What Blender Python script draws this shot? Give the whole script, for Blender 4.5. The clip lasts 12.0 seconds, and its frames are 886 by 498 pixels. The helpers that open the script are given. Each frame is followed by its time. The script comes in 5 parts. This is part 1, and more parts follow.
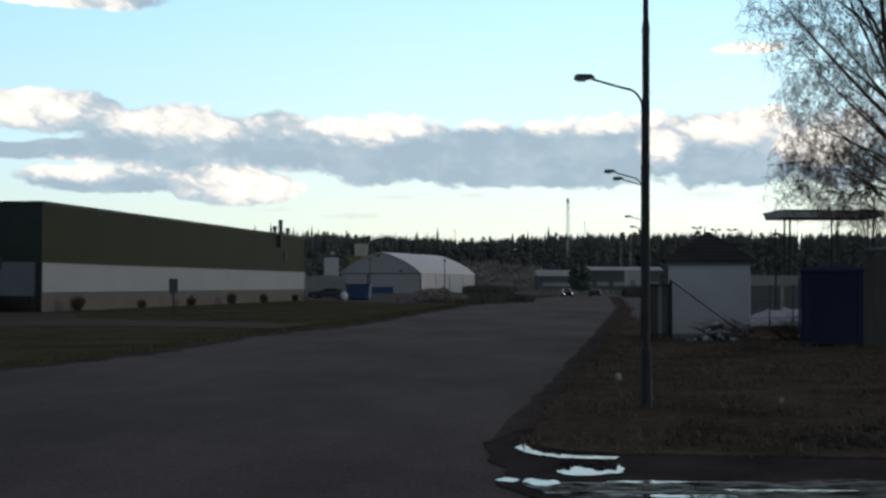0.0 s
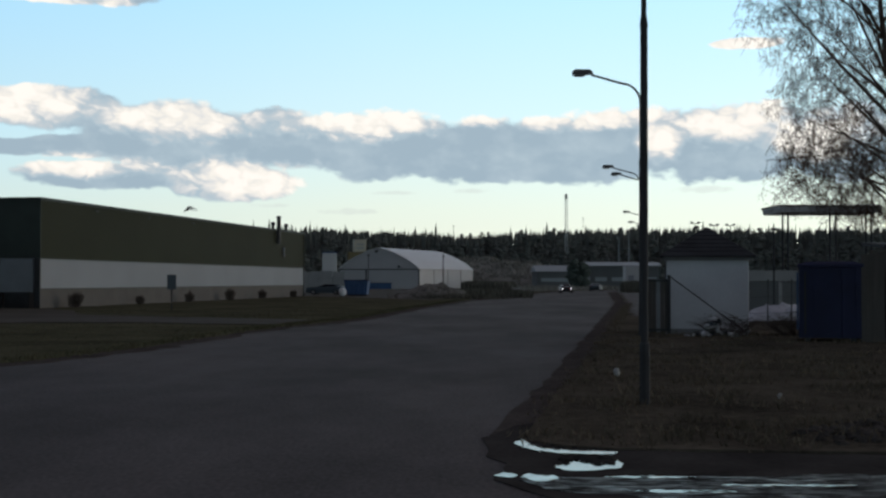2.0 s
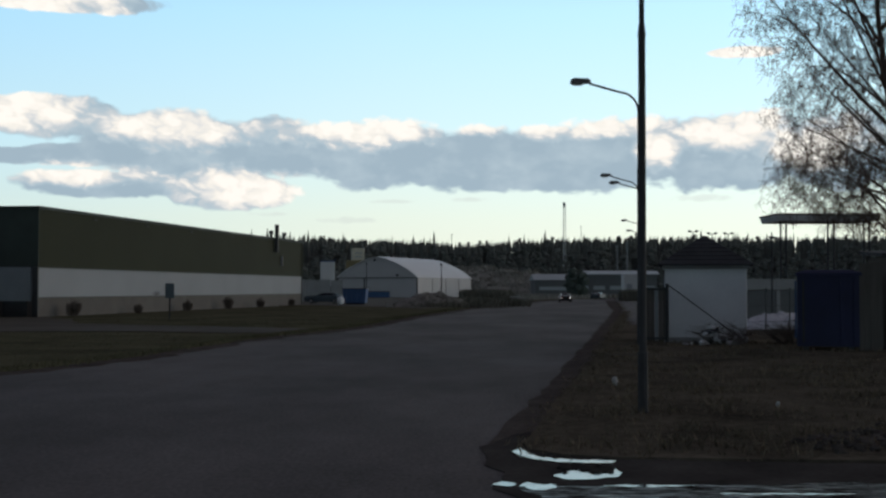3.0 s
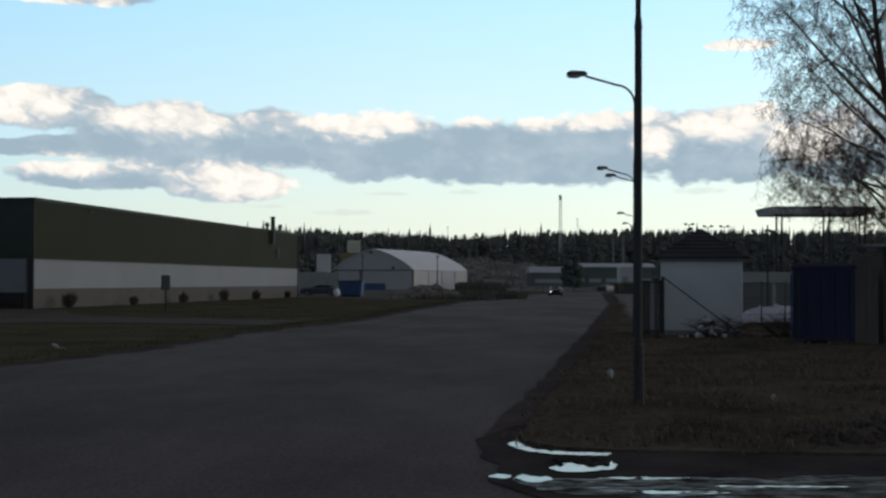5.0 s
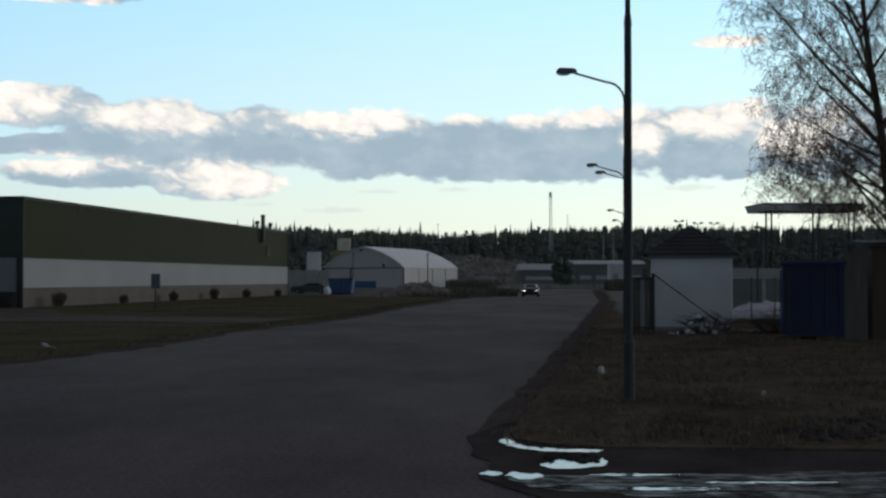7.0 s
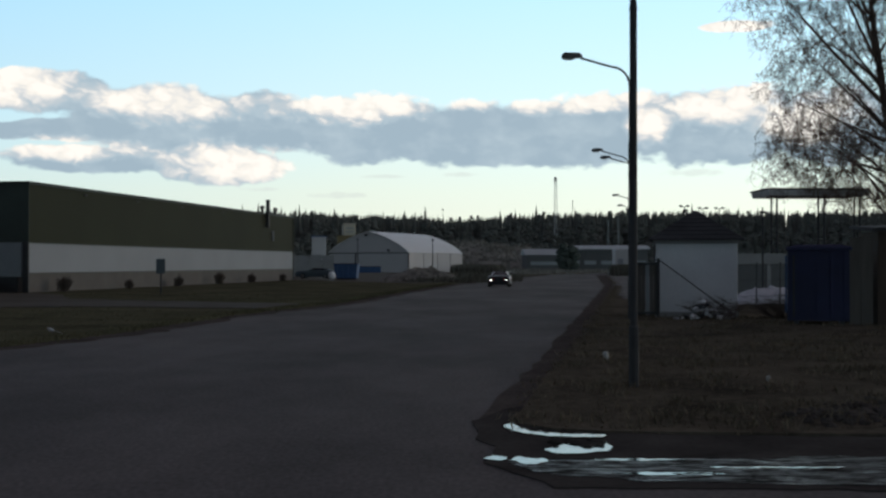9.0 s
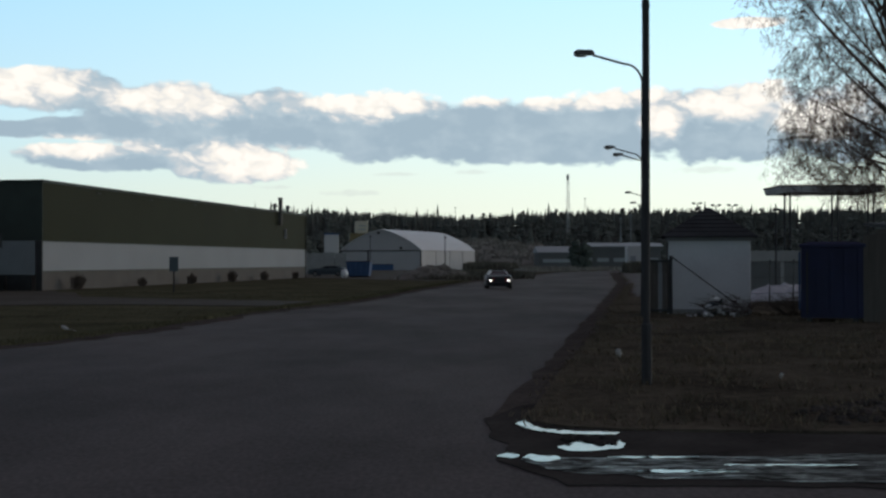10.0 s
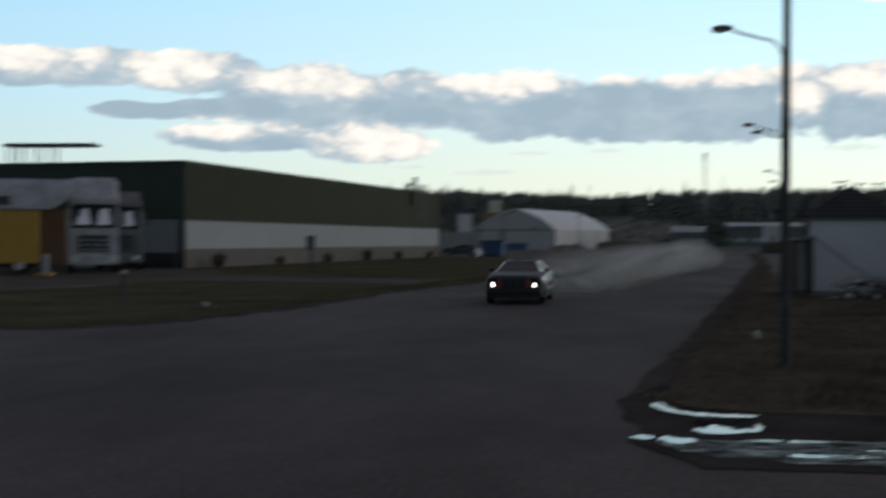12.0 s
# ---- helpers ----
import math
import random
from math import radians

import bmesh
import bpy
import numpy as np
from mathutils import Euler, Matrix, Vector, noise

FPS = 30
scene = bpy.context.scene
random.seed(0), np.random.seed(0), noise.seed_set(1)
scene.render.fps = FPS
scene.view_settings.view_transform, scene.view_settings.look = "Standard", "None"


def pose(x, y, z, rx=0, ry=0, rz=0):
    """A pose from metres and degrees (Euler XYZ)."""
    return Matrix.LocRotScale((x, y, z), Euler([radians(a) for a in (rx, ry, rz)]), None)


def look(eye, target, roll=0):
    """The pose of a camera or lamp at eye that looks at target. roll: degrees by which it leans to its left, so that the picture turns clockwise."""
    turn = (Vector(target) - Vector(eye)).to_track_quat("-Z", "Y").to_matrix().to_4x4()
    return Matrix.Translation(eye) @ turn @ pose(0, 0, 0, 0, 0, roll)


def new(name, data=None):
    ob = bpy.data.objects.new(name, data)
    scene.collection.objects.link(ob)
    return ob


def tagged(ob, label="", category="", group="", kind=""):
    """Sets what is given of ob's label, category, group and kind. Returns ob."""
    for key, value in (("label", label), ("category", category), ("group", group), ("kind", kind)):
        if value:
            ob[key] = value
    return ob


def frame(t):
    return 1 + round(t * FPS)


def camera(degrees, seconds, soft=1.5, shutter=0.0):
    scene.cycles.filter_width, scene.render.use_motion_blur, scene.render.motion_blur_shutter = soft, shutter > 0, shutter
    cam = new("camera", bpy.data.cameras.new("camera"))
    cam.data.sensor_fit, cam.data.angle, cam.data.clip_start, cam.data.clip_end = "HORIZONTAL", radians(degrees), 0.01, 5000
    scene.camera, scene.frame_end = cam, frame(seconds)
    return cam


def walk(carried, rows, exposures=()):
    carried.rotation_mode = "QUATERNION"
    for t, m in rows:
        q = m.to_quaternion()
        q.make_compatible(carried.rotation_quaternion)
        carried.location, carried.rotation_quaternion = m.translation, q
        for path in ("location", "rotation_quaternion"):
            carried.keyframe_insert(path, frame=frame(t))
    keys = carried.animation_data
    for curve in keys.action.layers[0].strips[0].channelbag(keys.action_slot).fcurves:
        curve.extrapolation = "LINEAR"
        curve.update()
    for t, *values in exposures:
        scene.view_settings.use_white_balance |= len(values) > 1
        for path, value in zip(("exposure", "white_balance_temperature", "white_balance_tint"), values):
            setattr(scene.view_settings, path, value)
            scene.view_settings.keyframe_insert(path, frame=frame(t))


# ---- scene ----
VIEWS = [  # seconds, yaw to the left, tilt up, lean, in degrees
    (0.0, 0.804, 1.63, 0.16), (0.5, 1.262, 2.067, -0.010), (1.0, 0.553, 1.732, 0.006),
    (1.5, 0.442, 1.552, 0.066), (2.0, 0.725, 1.428, 0.070), (2.5, 0.525, 1.863, 0.099),
    (3.0, 0.642, 1.825, 0.050), (5.0, 0.459, 1.475, 0.160), (5.5, 0.172, 1.585, 0.062),
    (6.0, 0.007, 1.535, 0.030), (6.5, 0.000, 1.484, 0.000), (8.5, 0.062, 0.795, -0.114),
    (9.0, 0.240, 0.673, -0.023), (9.5, 0.513, 0.591, -0.135), (10.0, 0.811, 0.562, -0.099),
    (10.5, 1.100, 0.522, -0.105), (11.0, 1.740, 0.493, -0.086), (11.2, 2.12, 0.470, -0.09), (11.5, 3.291, 0.395, -0.111),
    (11.8, 5.03, 0.13, -0.03), (12.0, 6.955, -0.388, 0.068)]
EYE = 1.7
cam = camera(39.23, 12.0, soft=2.5, shutter=1.0)
walk(cam, [(t, pose(0, 0, EYE, 0, 0, yaw) @ pose(0, 0, 0, 90 + tilt) @ pose(0, 0, 0, 0, 0, lean))
           for t, yaw, tilt, lean in VIEWS], exposures=[(0.0, 0.14), (0.25, 0.0), (0.5, -0.14), (1.0, -0.06), (2.0, 0.0), (12.0, 0.03)])

# ---- sky and sun ----
SUN_ELEVATION, SUN_AZIMUTH = radians(9), radians(62)   # low sun, ahead and to the right, veiled by cloud


def ramp_of(nt, stops, interpolation="LINEAR"):
    node = nt.nodes.new("ShaderNodeValToRGB")
    node.color_ramp.interpolation = interpolation
    els = node.color_ramp.elements
    while len(els) < len(stops):
        els.new(0.5)
    for el, (p, c) in zip(els, stops):
        el.position = p
        el.color = (*c, 1) if isinstance(c, tuple) else (c, c, c, 1)
    return node


def math_of(nt, op, a, b=None, c=None, clamp=False):
    node = nt.nodes.new("ShaderNodeMath")
    node.operation, node.use_clamp = op, clamp
    for i, v in enumerate((a, b, c)):
        if v is None:
            continue
        if isinstance(v, (int, float)):
            node.inputs[i].default_value = v
        else:
            nt.links.new(v, node.inputs[i])
    return node.outputs[0]


def build_world():
    world = bpy.data.worlds.new("sky")
    scene.world = world
    world.use_nodes = True
    nt = world.node_tree
    nt.nodes.clear()
    link = nt.links.new
    coord = nt.nodes.new("ShaderNodeTexCoord")
    sep = nt.nodes.new("ShaderNodeSeparateXYZ")
    link(coord.outputs["Generated"], sep.inputs[0])
    X, Y, Z = sep.outputs
    azi = math_of(nt, "MULTIPLY", math_of(nt, "ARCTAN2", X, Y), 57.2958)      # degrees to the right
    ele = math_of(nt, "MULTIPLY", math_of(nt, "ARCSINE", Z), 57.2958)
    sky = nt.nodes.new("ShaderNodeTexSky")
    sky.sky_type, sky.sun_disc = "NISHITA", False
    sky.sun_elevation, sky.sun_rotation = SUN_ELEVATION, SUN_AZIMUTH
    sky.air_density, sky.dust_density, sky.ozone_density = 1.0, 0.6, 1.5
    # evening haze: pale towards the horizon, cyan above it, deeper overhead
    haze = ramp_of(nt, [(0.0, (0.95, 0.97, 0.82)), (0.055, (0.90, 1.01, 0.91)), (0.11, (0.79, 1.04, 1.09)),
                        (0.21, (0.60, 0.97, 1.19)), (0.36, (0.315, 0.300, 0.355)), (1.0, (0.215, 0.185, 0.215))])
    link(math_of(nt, "DIVIDE", ele, 60.0, clamp=True), haze.inputs[0])
    blend = nt.nodes.new("ShaderNodeMix")
    blend.data_type = "RGBA"
    blend.inputs[0].default_value = 0.85
    dim = nt.nodes.new("ShaderNodeMix")
    dim.data_type, dim.blend_type = "RGBA", "MULTIPLY"
    dim.inputs[0].default_value = 1.0
    link(sky.outputs[0], dim.inputs[6])
    dim.inputs[7].default_value = (0.10, 0.10, 0.10, 1)
    link(dim.outputs[2], blend.inputs[6])
    link(haze.outputs[0], blend.inputs[7])
    # the far side of the sky, away from the evening light, is dimmer
    side = math_of(nt, "ADD", math_of(nt, "MULTIPLY_ADD", Y, 0.31, 0.72), math_of(nt, "MULTIPLY", X, 0.30))
    base = nt.nodes.new("ShaderNodeMix")
    base.data_type, base.blend_type = "RGBA", "MULTIPLY"
    base.inputs[0].default_value = 1.0
    link(blend.outputs[2], base.inputs[6])
    cool = ramp_of(nt, [(0.0, (0.90, 1.0, 1.10)), (1.0, (1.0, 1.0, 1.0))])
    link(math_of(nt, "MULTIPLY_ADD", azi, 0.04, 1.15, clamp=True), cool.inputs[0])
    fade = nt.nodes.new("ShaderNodeMix")
    fade.data_type, fade.blend_type = "RGBA", "MULTIPLY"
    fade.inputs[0].default_value = 1.0
    link(cool.outputs[0], fade.inputs[6])
    link(side, fade.inputs[7])
    link(fade.outputs[2], base.inputs[7])

    # cloud bank: overlapping soft heaps (azimuth, elevation, half width, half height), edges broken by noise
    vec = nt.nodes.new("ShaderNodeCombineXYZ")
    link(azi, vec.inputs[0])
    link(math_of(nt, "MULTIPLY", ele, 1.7), vec.inputs[1])

    def noise_of(scale, detail, rough, offset=0.0):
        shift = nt.nodes.new("ShaderNodeMapping")
        shift.inputs["Location"].default_value = (offset, offset * 0.7, 0)
        link(vec.outputs[0], shift.inputs[0])
        n = nt.nodes.new("ShaderNodeTexNoise")
        n.noise_dimensions = "2D"
        n.inputs["Scale"].default_value, n.inputs["Detail"].default_value, n.inputs["Roughness"].default_value = scale, detail, rough
        link(shift.outputs[0], n.inputs[0])
        return n.outputs[0]

    def centred(value, gain):
        return math_of(nt, "MULTIPLY_ADD", value, gain, -gain / 2)

    def billow(scale, offset):
        shift = nt.nodes.new("ShaderNodeMapping")
        shift.inputs["Location"].default_value = (offset, offset * 0.7, 0)
        link(bent.outputs[0], shift.inputs[0])
        v = nt.nodes.new("ShaderNodeTexVoronoi")
        v.voronoi_dimensions, v.feature = "2D", "SMOOTH_F1"
        v.inputs["Scale"].default_value, v.inputs["Smoothness"].default_value = scale, 0.42
        v.inputs["Detail"].default_value, v.inputs["Roughness"].default_value = 1.0, 0.45
        link(shift.outputs[0], v.inputs[0])
        return math_of(nt, "MULTIPLY_ADD", v.outputs["Distance"], -2.2, 0.80)

    warp = nt.nodes.new("ShaderNodeTexNoise")
    warp.noise_dimensions = "2D"
    warp.inputs["Scale"].default_value, warp.inputs["Detail"].default_value = 0.9, 3
    link(vec.outputs[0], warp.inputs[0])
    bent = nt.nodes.new("ShaderNodeVectorMath")
    bent.operation = "MULTIPLY_ADD"
    link(warp.outputs["Color"], bent.inputs[0])
    bent.inputs[1].default_value = (1.1, 0.9, 0)
    link(vec.outputs[0], bent.inputs[2])
    big = centred(noise_of(0.28, 4, 0.5), 3.6)
    wisp = centred(noise_of(1.1, 5, 0.55, 9.0), 3.0)

    def domes(offset):
        """Round heads of two sizes."""
        return math_of(nt, "ADD", math_of(nt, "MULTIPLY", billow(0.50, offset), 0.66), math_of(nt, "MULTIPLY", billow(1.25, offset + 5.0), 0.34))
    puffs = domes(3.0)
    # heaped relief: the same heads a little towards the light
    relief = math_of(nt, "SUBTRACT", puffs, domes(2.84))

    def heaps(items):
        total = None
        for a, e, w, h in items:
            u = math_of(nt, "DIVIDE", math_of(nt, "SUBTRACT", azi, a), w)
            v = math_of(nt, "DIVIDE", math_of(nt, "SUBTRACT", ele, e), h)
            d = math_of(nt, "ADD", math_of(nt, "MULTIPLY", u, u), math_of(nt, "MULTIPLY", v, v))
            one = math_of(nt, "SUBTRACT", 1.0, d)
            total = one if total is None else math_of(nt, "SMOOTH_MAX", total, one, 0.25)
        return total

    form = heaps(CLOUD_HEAPS)
    broken = math_of(nt, "ADD", math_of(nt, "MULTIPLY_ADD", form, 1.15, 0.12), math_of(nt, "ADD", math_of(nt, "MULTIPLY", big, 0.16), math_of(nt, "MULTIPLY", puffs, 0.34)))
    broken = math_of(nt, "ADD", broken, math_of(nt, "MULTIPLY", wisp, 0.14))
    mask = nt.nodes.new("ShaderNodeMapRange")
    mask.interpolation_type = "SMOOTHSTEP"
    mask.inputs[1].default_value, mask.inputs[2].default_value = -0.10, 0.30
    link(broken, mask.inputs[0])
    # sunlit crowns against grey bases
    lit = heaps(CLOUD_CROWNS)
    lit = math_of(nt, "ADD", math_of(nt, "MULTIPLY", lit, 0.85), math_of(nt, "ADD", math_of(nt, "MULTIPLY", puffs, 0.55), math_of(nt, "MULTIPLY", relief, 0.55)))
    lit = math_of(nt, "ADD", lit, math_of(nt, "ADD", math_of(nt, "MULTIPLY", big, 0.22), math_of(nt, "MULTIPLY", wisp, 0.08)))
    bright = nt.nodes.new("ShaderNodeMapRange")
    bright.interpolation_type = "SMOOTHSTEP"
    bright.inputs[1].default_value, bright.inputs[2].default_value = -1.40, 0.98
    link(lit, bright.inputs[0])
    # soft rolls in the grey bases
    rolls = math_of(nt, "ADD", math_of(nt, "MULTIPLY", centred(noise_of(0.36, 5, 0.55, 4.0), 1.0), 0.75), math_of(nt, "MULTIPLY_ADD", puffs, 0.10, 0.10))
    level = math_of(nt, "ADD", bright.outputs[0], rolls, clamp=True)
    tone = ramp_of(nt, [(0.0, (0.365, 0.475, 0.56)), (0.22, (0.445, 0.555, 0.63)), (0.45, (0.56, 0.62, 0.66)), (0.64, (0.78, 0.78, 0.77)), (0.82, (0.94, 0.90, 0.83)), (1.0, (1.04, 0.99, 0.92))])
    link(level, tone.inputs[0])
    out = nt.nodes.new("ShaderNodeMix")
    out.data_type = "RGBA"
    link(mask.outputs[0], out.inputs[0])
    link(base.outputs[2], out.inputs[6])
    link(tone.outputs[0], out.inputs[7])
    # faint streaks low over the horizon
    thin = math_of(nt, "ADD", heaps(CLOUD_STREAKS), math_of(nt, "MULTIPLY", wisp, 0.9), clamp=True)
    veil = nt.nodes.new("ShaderNodeMix")
    veil.data_type = "RGBA"
    link(math_of(nt, "MULTIPLY", thin, 0.45), veil.inputs[0])
    link(out.outputs[2], veil.inputs[6])
    veil.inputs[7].default_value = (0.66, 0.71, 0.68, 1)
    bg = nt.nodes.new("ShaderNodeBackground")
    bg.inputs["Strength"].default_value = 1.0
    link(veil.outputs[2], bg.inputs[0])
    w = nt.nodes.new("ShaderNodeOutputWorld")
    link(bg.outputs[0], w.inputs[0])


CLOUD_HEAPS = [(-18.4, 7.55, 3.6, 1.05), (-13.0, 6.75, 4.4, 1.35), (-15.5, 5.9, 4.8, 0.6), (-8.5, 6.4, 4.4, 1.45), (-3.5, 6.15, 4.6, 1.65), (1.5, 5.95, 5.0, 1.65), (-12.5, 5.5, 4.2, 0.6), (4.5, 5.4, 7.5, 0.95),
               (7.0, 6.1, 5.2, 1.75), (12.5, 6.2, 4.8, 1.95), (17.0, 6.1, 4.0, 1.8), (-15.8, 4.65, 4.2, 0.7), (-10.3, 4.4, 3.2, 0.95),
               (-20.5, 5.8, 2.6, 0.45), (-17.6, 12.6, 4.6, 0.6), (13.2, 10.55, 1.8, 0.28), (23, 6.5, 5, 1.6), (-25.5, 7.6, 4.6, 0.95), (-22.0, 7.7, 3.5, 0.85)]
CLOUD_STREAKS = [(-5.0, 3.15, 1.5, 0.16), (0.6, 4.1, 1.2, 0.12), (-3.0, 4.0, 1.3, 0.10), (11.0, 4.1, 1.6, 0.2), (-8.6, 3.4, 0.9, 0.12)]
CLOUD_CROWNS = [(-19.0, 7.8, 2.3, 0.95), (-12.6, 7.25, 2.9, 0.85), (-4.5, 7.35, 3.3, 0.80), (-9.4, 4.5, 2.9, 0.85), (5.6, 7.5, 4.2, 0.55), (0.8, 7.5, 2.2, 0.4),
                (9.2, 6.3, 0.9, 0.8), (12.6, 7.4, 2.6, 1.15), (-17.0, 5.05, 2.6, 0.45), (16.0, 6.6, 2.4, 1.1), (-18.8, 12.5, 3.6, 0.9), (13.2, 10.6, 2.2, 0.6), (-25, 8.0, 3, 0.7)]
build_world()
sun = new("sun", bpy.data.lights.new("sun", "SUN"))
sun.data.energy, sun.data.angle, sun.data.color = 0.35, radians(14), (1.0, 0.86, 0.70)
sun.matrix_world = look((0, 0, 0), (-math.sin(SUN_AZIMUTH), -math.cos(SUN_AZIMUTH), -math.tan(SUN_ELEVATION)))


# ---- materials ----
def material(name, color, rough=0.8, vary=0.25, scale=3.0, fine=40.0, bump=0.15, metal=0.0, second=None, glow=0.0, alpha=1.0,
             coat=0.0, random_tone=0.0, ior=1.45, gloss=0.5, stretch=(1, 1, 1), detail=5, span=0.2):
    m = bpy.data.materials.new(name)
    m.use_nodes = True
    nt = m.node_tree
    bsdf = nt.nodes["Principled BSDF"]
    link = nt.links.new
    coord = nt.nodes.new("ShaderNodeTexCoord")
    mapping = nt.nodes.new("ShaderNodeMapping")
    mapping.inputs["Scale"].default_value = stretch
    link(coord.outputs["Object"], mapping.inputs[0])
    a, b = nt.nodes.new("ShaderNodeTexNoise"), nt.nodes.new("ShaderNodeTexNoise")
    a.inputs["Scale"].default_value, a.inputs["Detail"].default_value = scale, detail
    a.inputs["Roughness"].default_value = 0.5 if detail < 6 else 0.66
    b.inputs["Scale"].default_value, b.inputs["Detail"].default_value = fine, 3
    link(mapping.outputs[0], a.inputs[0])
    link(mapping.outputs[0], b.inputs[0])
    low = tuple(c * (1 - vary) for c in color)
    high = second or tuple(min(1, c * (1 + vary)) for c in color)
    ramp = ramp_of(nt, [(0.5 - span, low), (0.5 + span, high)])
    both = math_of(nt, "ADD", math_of(nt, "MULTIPLY", a.outputs[0], 0.65), math_of(nt, "MULTIPLY", b.outputs[0], 0.35))
    if random_tone:
        info = nt.nodes.new("ShaderNodeObjectInfo")
        both = math_of(nt, "ADD", both, math_of(nt, "MULTIPLY_ADD", info.outputs["Random"], random_tone, -random_tone / 2))
    link(both, ramp.inputs[0])
    link(ramp.outputs[0], bsdf.inputs["Base Color"])
    link(math_of(nt, "MULTIPLY_ADD", b.outputs[0], 0.2, rough - 0.1, clamp=True), bsdf.inputs["Roughness"])
    bsdf.inputs["Metallic"].default_value = metal
    bsdf.inputs["IOR"].default_value = ior
    bsdf.inputs["Coat Weight"].default_value = coat
    bsdf.inputs["Specular IOR Level"].default_value = gloss
    if bump:
        bp = nt.nodes.new("ShaderNodeBump")
        bp.inputs["Strength"].default_value, bp.inputs["Distance"].default_value = bump, 0.02
        link(both, bp.inputs["Height"])
        link(bp.outputs[0], bsdf.inputs["Normal"])
    if glow:
        bsdf.inputs["Emission Color"].default_value = (*color, 1)
        bsdf.inputs["Emission Strength"].default_value = glow
    bsdf.inputs["Alpha"].default_value = alpha
    return m


ASPHALT = material("asphalt", (0.072, 0.061, 0.061), 0.9, 0.3, 0.22, 22, 0.6, second=(0.110, 0.093, 0.091), gloss=0.08, stretch=(1.0, 0.45, 1.0), detail=10, span=0.10)
GRAVEL_LANE = material("gravel_lane", (0.072, 0.064, 0.054), 0.95, 0.3, 0.3, 20, 0.6, gloss=0.05)
SOIL = material("dead_grass_soil", (0.050, 0.046, 0.037), 0.95, 0.5, 0.45, 7, 0.9, second=(0.120, 0.103, 0.080), gloss=0.0, detail=9, span=0.15)
VERGE = material("verge_grass", (0.059, 0.059, 0.038), 0.95, 0.35, 0.25, 6, 0.7, second=(0.112, 0.106, 0.070), gloss=0.0, detail=9, span=0.15)
FIELD = material("field", (0.080, 0.078, 0.060), 0.95, 0.3, 0.03, 2, 0.6, second=(0.115, 0.107, 0.085), gloss=0.05)
TURF = material("turf_blades", (0.096, 0.095, 0.058), 0.95, 0.3, 0.5, 12, 0.0, second=(0.142, 0.132, 0.082), gloss=0.0)
BLADES = material("grass_blades", (0.115, 0.098, 0.073), 0.95, 0.3, 0.5, 12, 0.0, second=(0.19, 0.155, 0.115), gloss=0.0)
GREEN_SHEET = material("green_sheet", (0.0315, 0.0335, 0.0185), 0.7, 0.14, 0.2, 8, 0.04, gloss=0.12)
GREEN_TRIM = material("green_trim", (0.040, 0.051, 0.045), 0.6, 0.15, 1.0, 15, 0.05, gloss=0.25)
WHITE_PANEL = material("white_panel", (0.222, 0.226, 0.248), 0.6, 0.09, 0.3, 10, 0.04)
PLINTH = material("plinth_brick", (0.102, 0.089, 0.082), 0.85, 0.15, 0.8, 18, 0.3)
GREY_DOOR = material("grey_door", (0.20, 0.22, 0.24), 0.5, 0.12, 1.0, 12, 0.05)
ROOF_FELT = material("roof_felt", (0.05, 0.05, 0.05), 0.9, 0.2, 0.6, 18, 0.2)
GALVANISED = material("galvanised_steel", (0.050, 0.050, 0.053), 0.75, 0.25, 2.0, 30, 0.05, gloss=0.15)
DARK_STEEL = material("dark_steel", (0.04, 0.042, 0.045), 0.5, 0.25, 2.0, 30, 0.05, metal=0.3)
LAMP_SHELL = material("lamp_shell", (0.09, 0.09, 0.09), 0.45, 0.1, 3, 20, 0.0)
LAMP_BOWL = material("lamp_bowl", (0.55, 0.56, 0.56), 0.25, 0.05, 3, 20, 0.0)
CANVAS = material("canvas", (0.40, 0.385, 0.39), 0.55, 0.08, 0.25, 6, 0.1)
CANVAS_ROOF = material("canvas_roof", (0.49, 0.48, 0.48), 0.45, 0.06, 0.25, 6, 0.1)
PLASTER = material("white_plaster", (0.64, 0.64, 0.66), 0.85, 0.09, 0.9, 14, 0.25)
SLATE = material("dark_roof", (0.050, 0.050, 0.054), 0.9, 0.3, 1.5, 20, 0.3, gloss=0.1)
BLUE_STEEL = material("blue_steel", (0.014, 0.018, 0.060), 0.6, 0.25, 1.2, 18, 0.15)
BLUE_TARP = material("blue_tarp", (0.04, 0.09, 0.20), 0.6, 0.2, 1.2, 18, 0.15)
GREY_WOOD = material("weathered_wood", (0.085, 0.078, 0.072), 0.9, 0.25, 1.5, 25, 0.4, stretch=(6, 6, 0.6), random_tone=0.3)
BROWN_WOOD = material("brown_wood", (0.078, 0.056, 0.043), 0.9, 0.3, 1.5, 25, 0.4, stretch=(6, 6, 0.6), random_tone=0.3)
CONCRETE = material("concrete", (0.26, 0.26, 0.26), 0.9, 0.15, 0.8, 15, 0.3)
RUBBLE = material("rubble", (0.125, 0.115, 0.10), 0.95, 0.35, 0.8, 9, 0.5)
SNOW = material("old_snow", (0.36, 0.36, 0.39), 0.8, 0.15, 0.8, 9, 0.3)
# far needles paled beyond their own colour: distance haze is painted in
HAZY_NEEDLES = material("hazy_spruce_needles", (0.205, 0.216, 0.200), 0.95, 0.12, 0.02, 1.2, 0.0, second=(0.240, 0.250, 0.228), gloss=0.0)
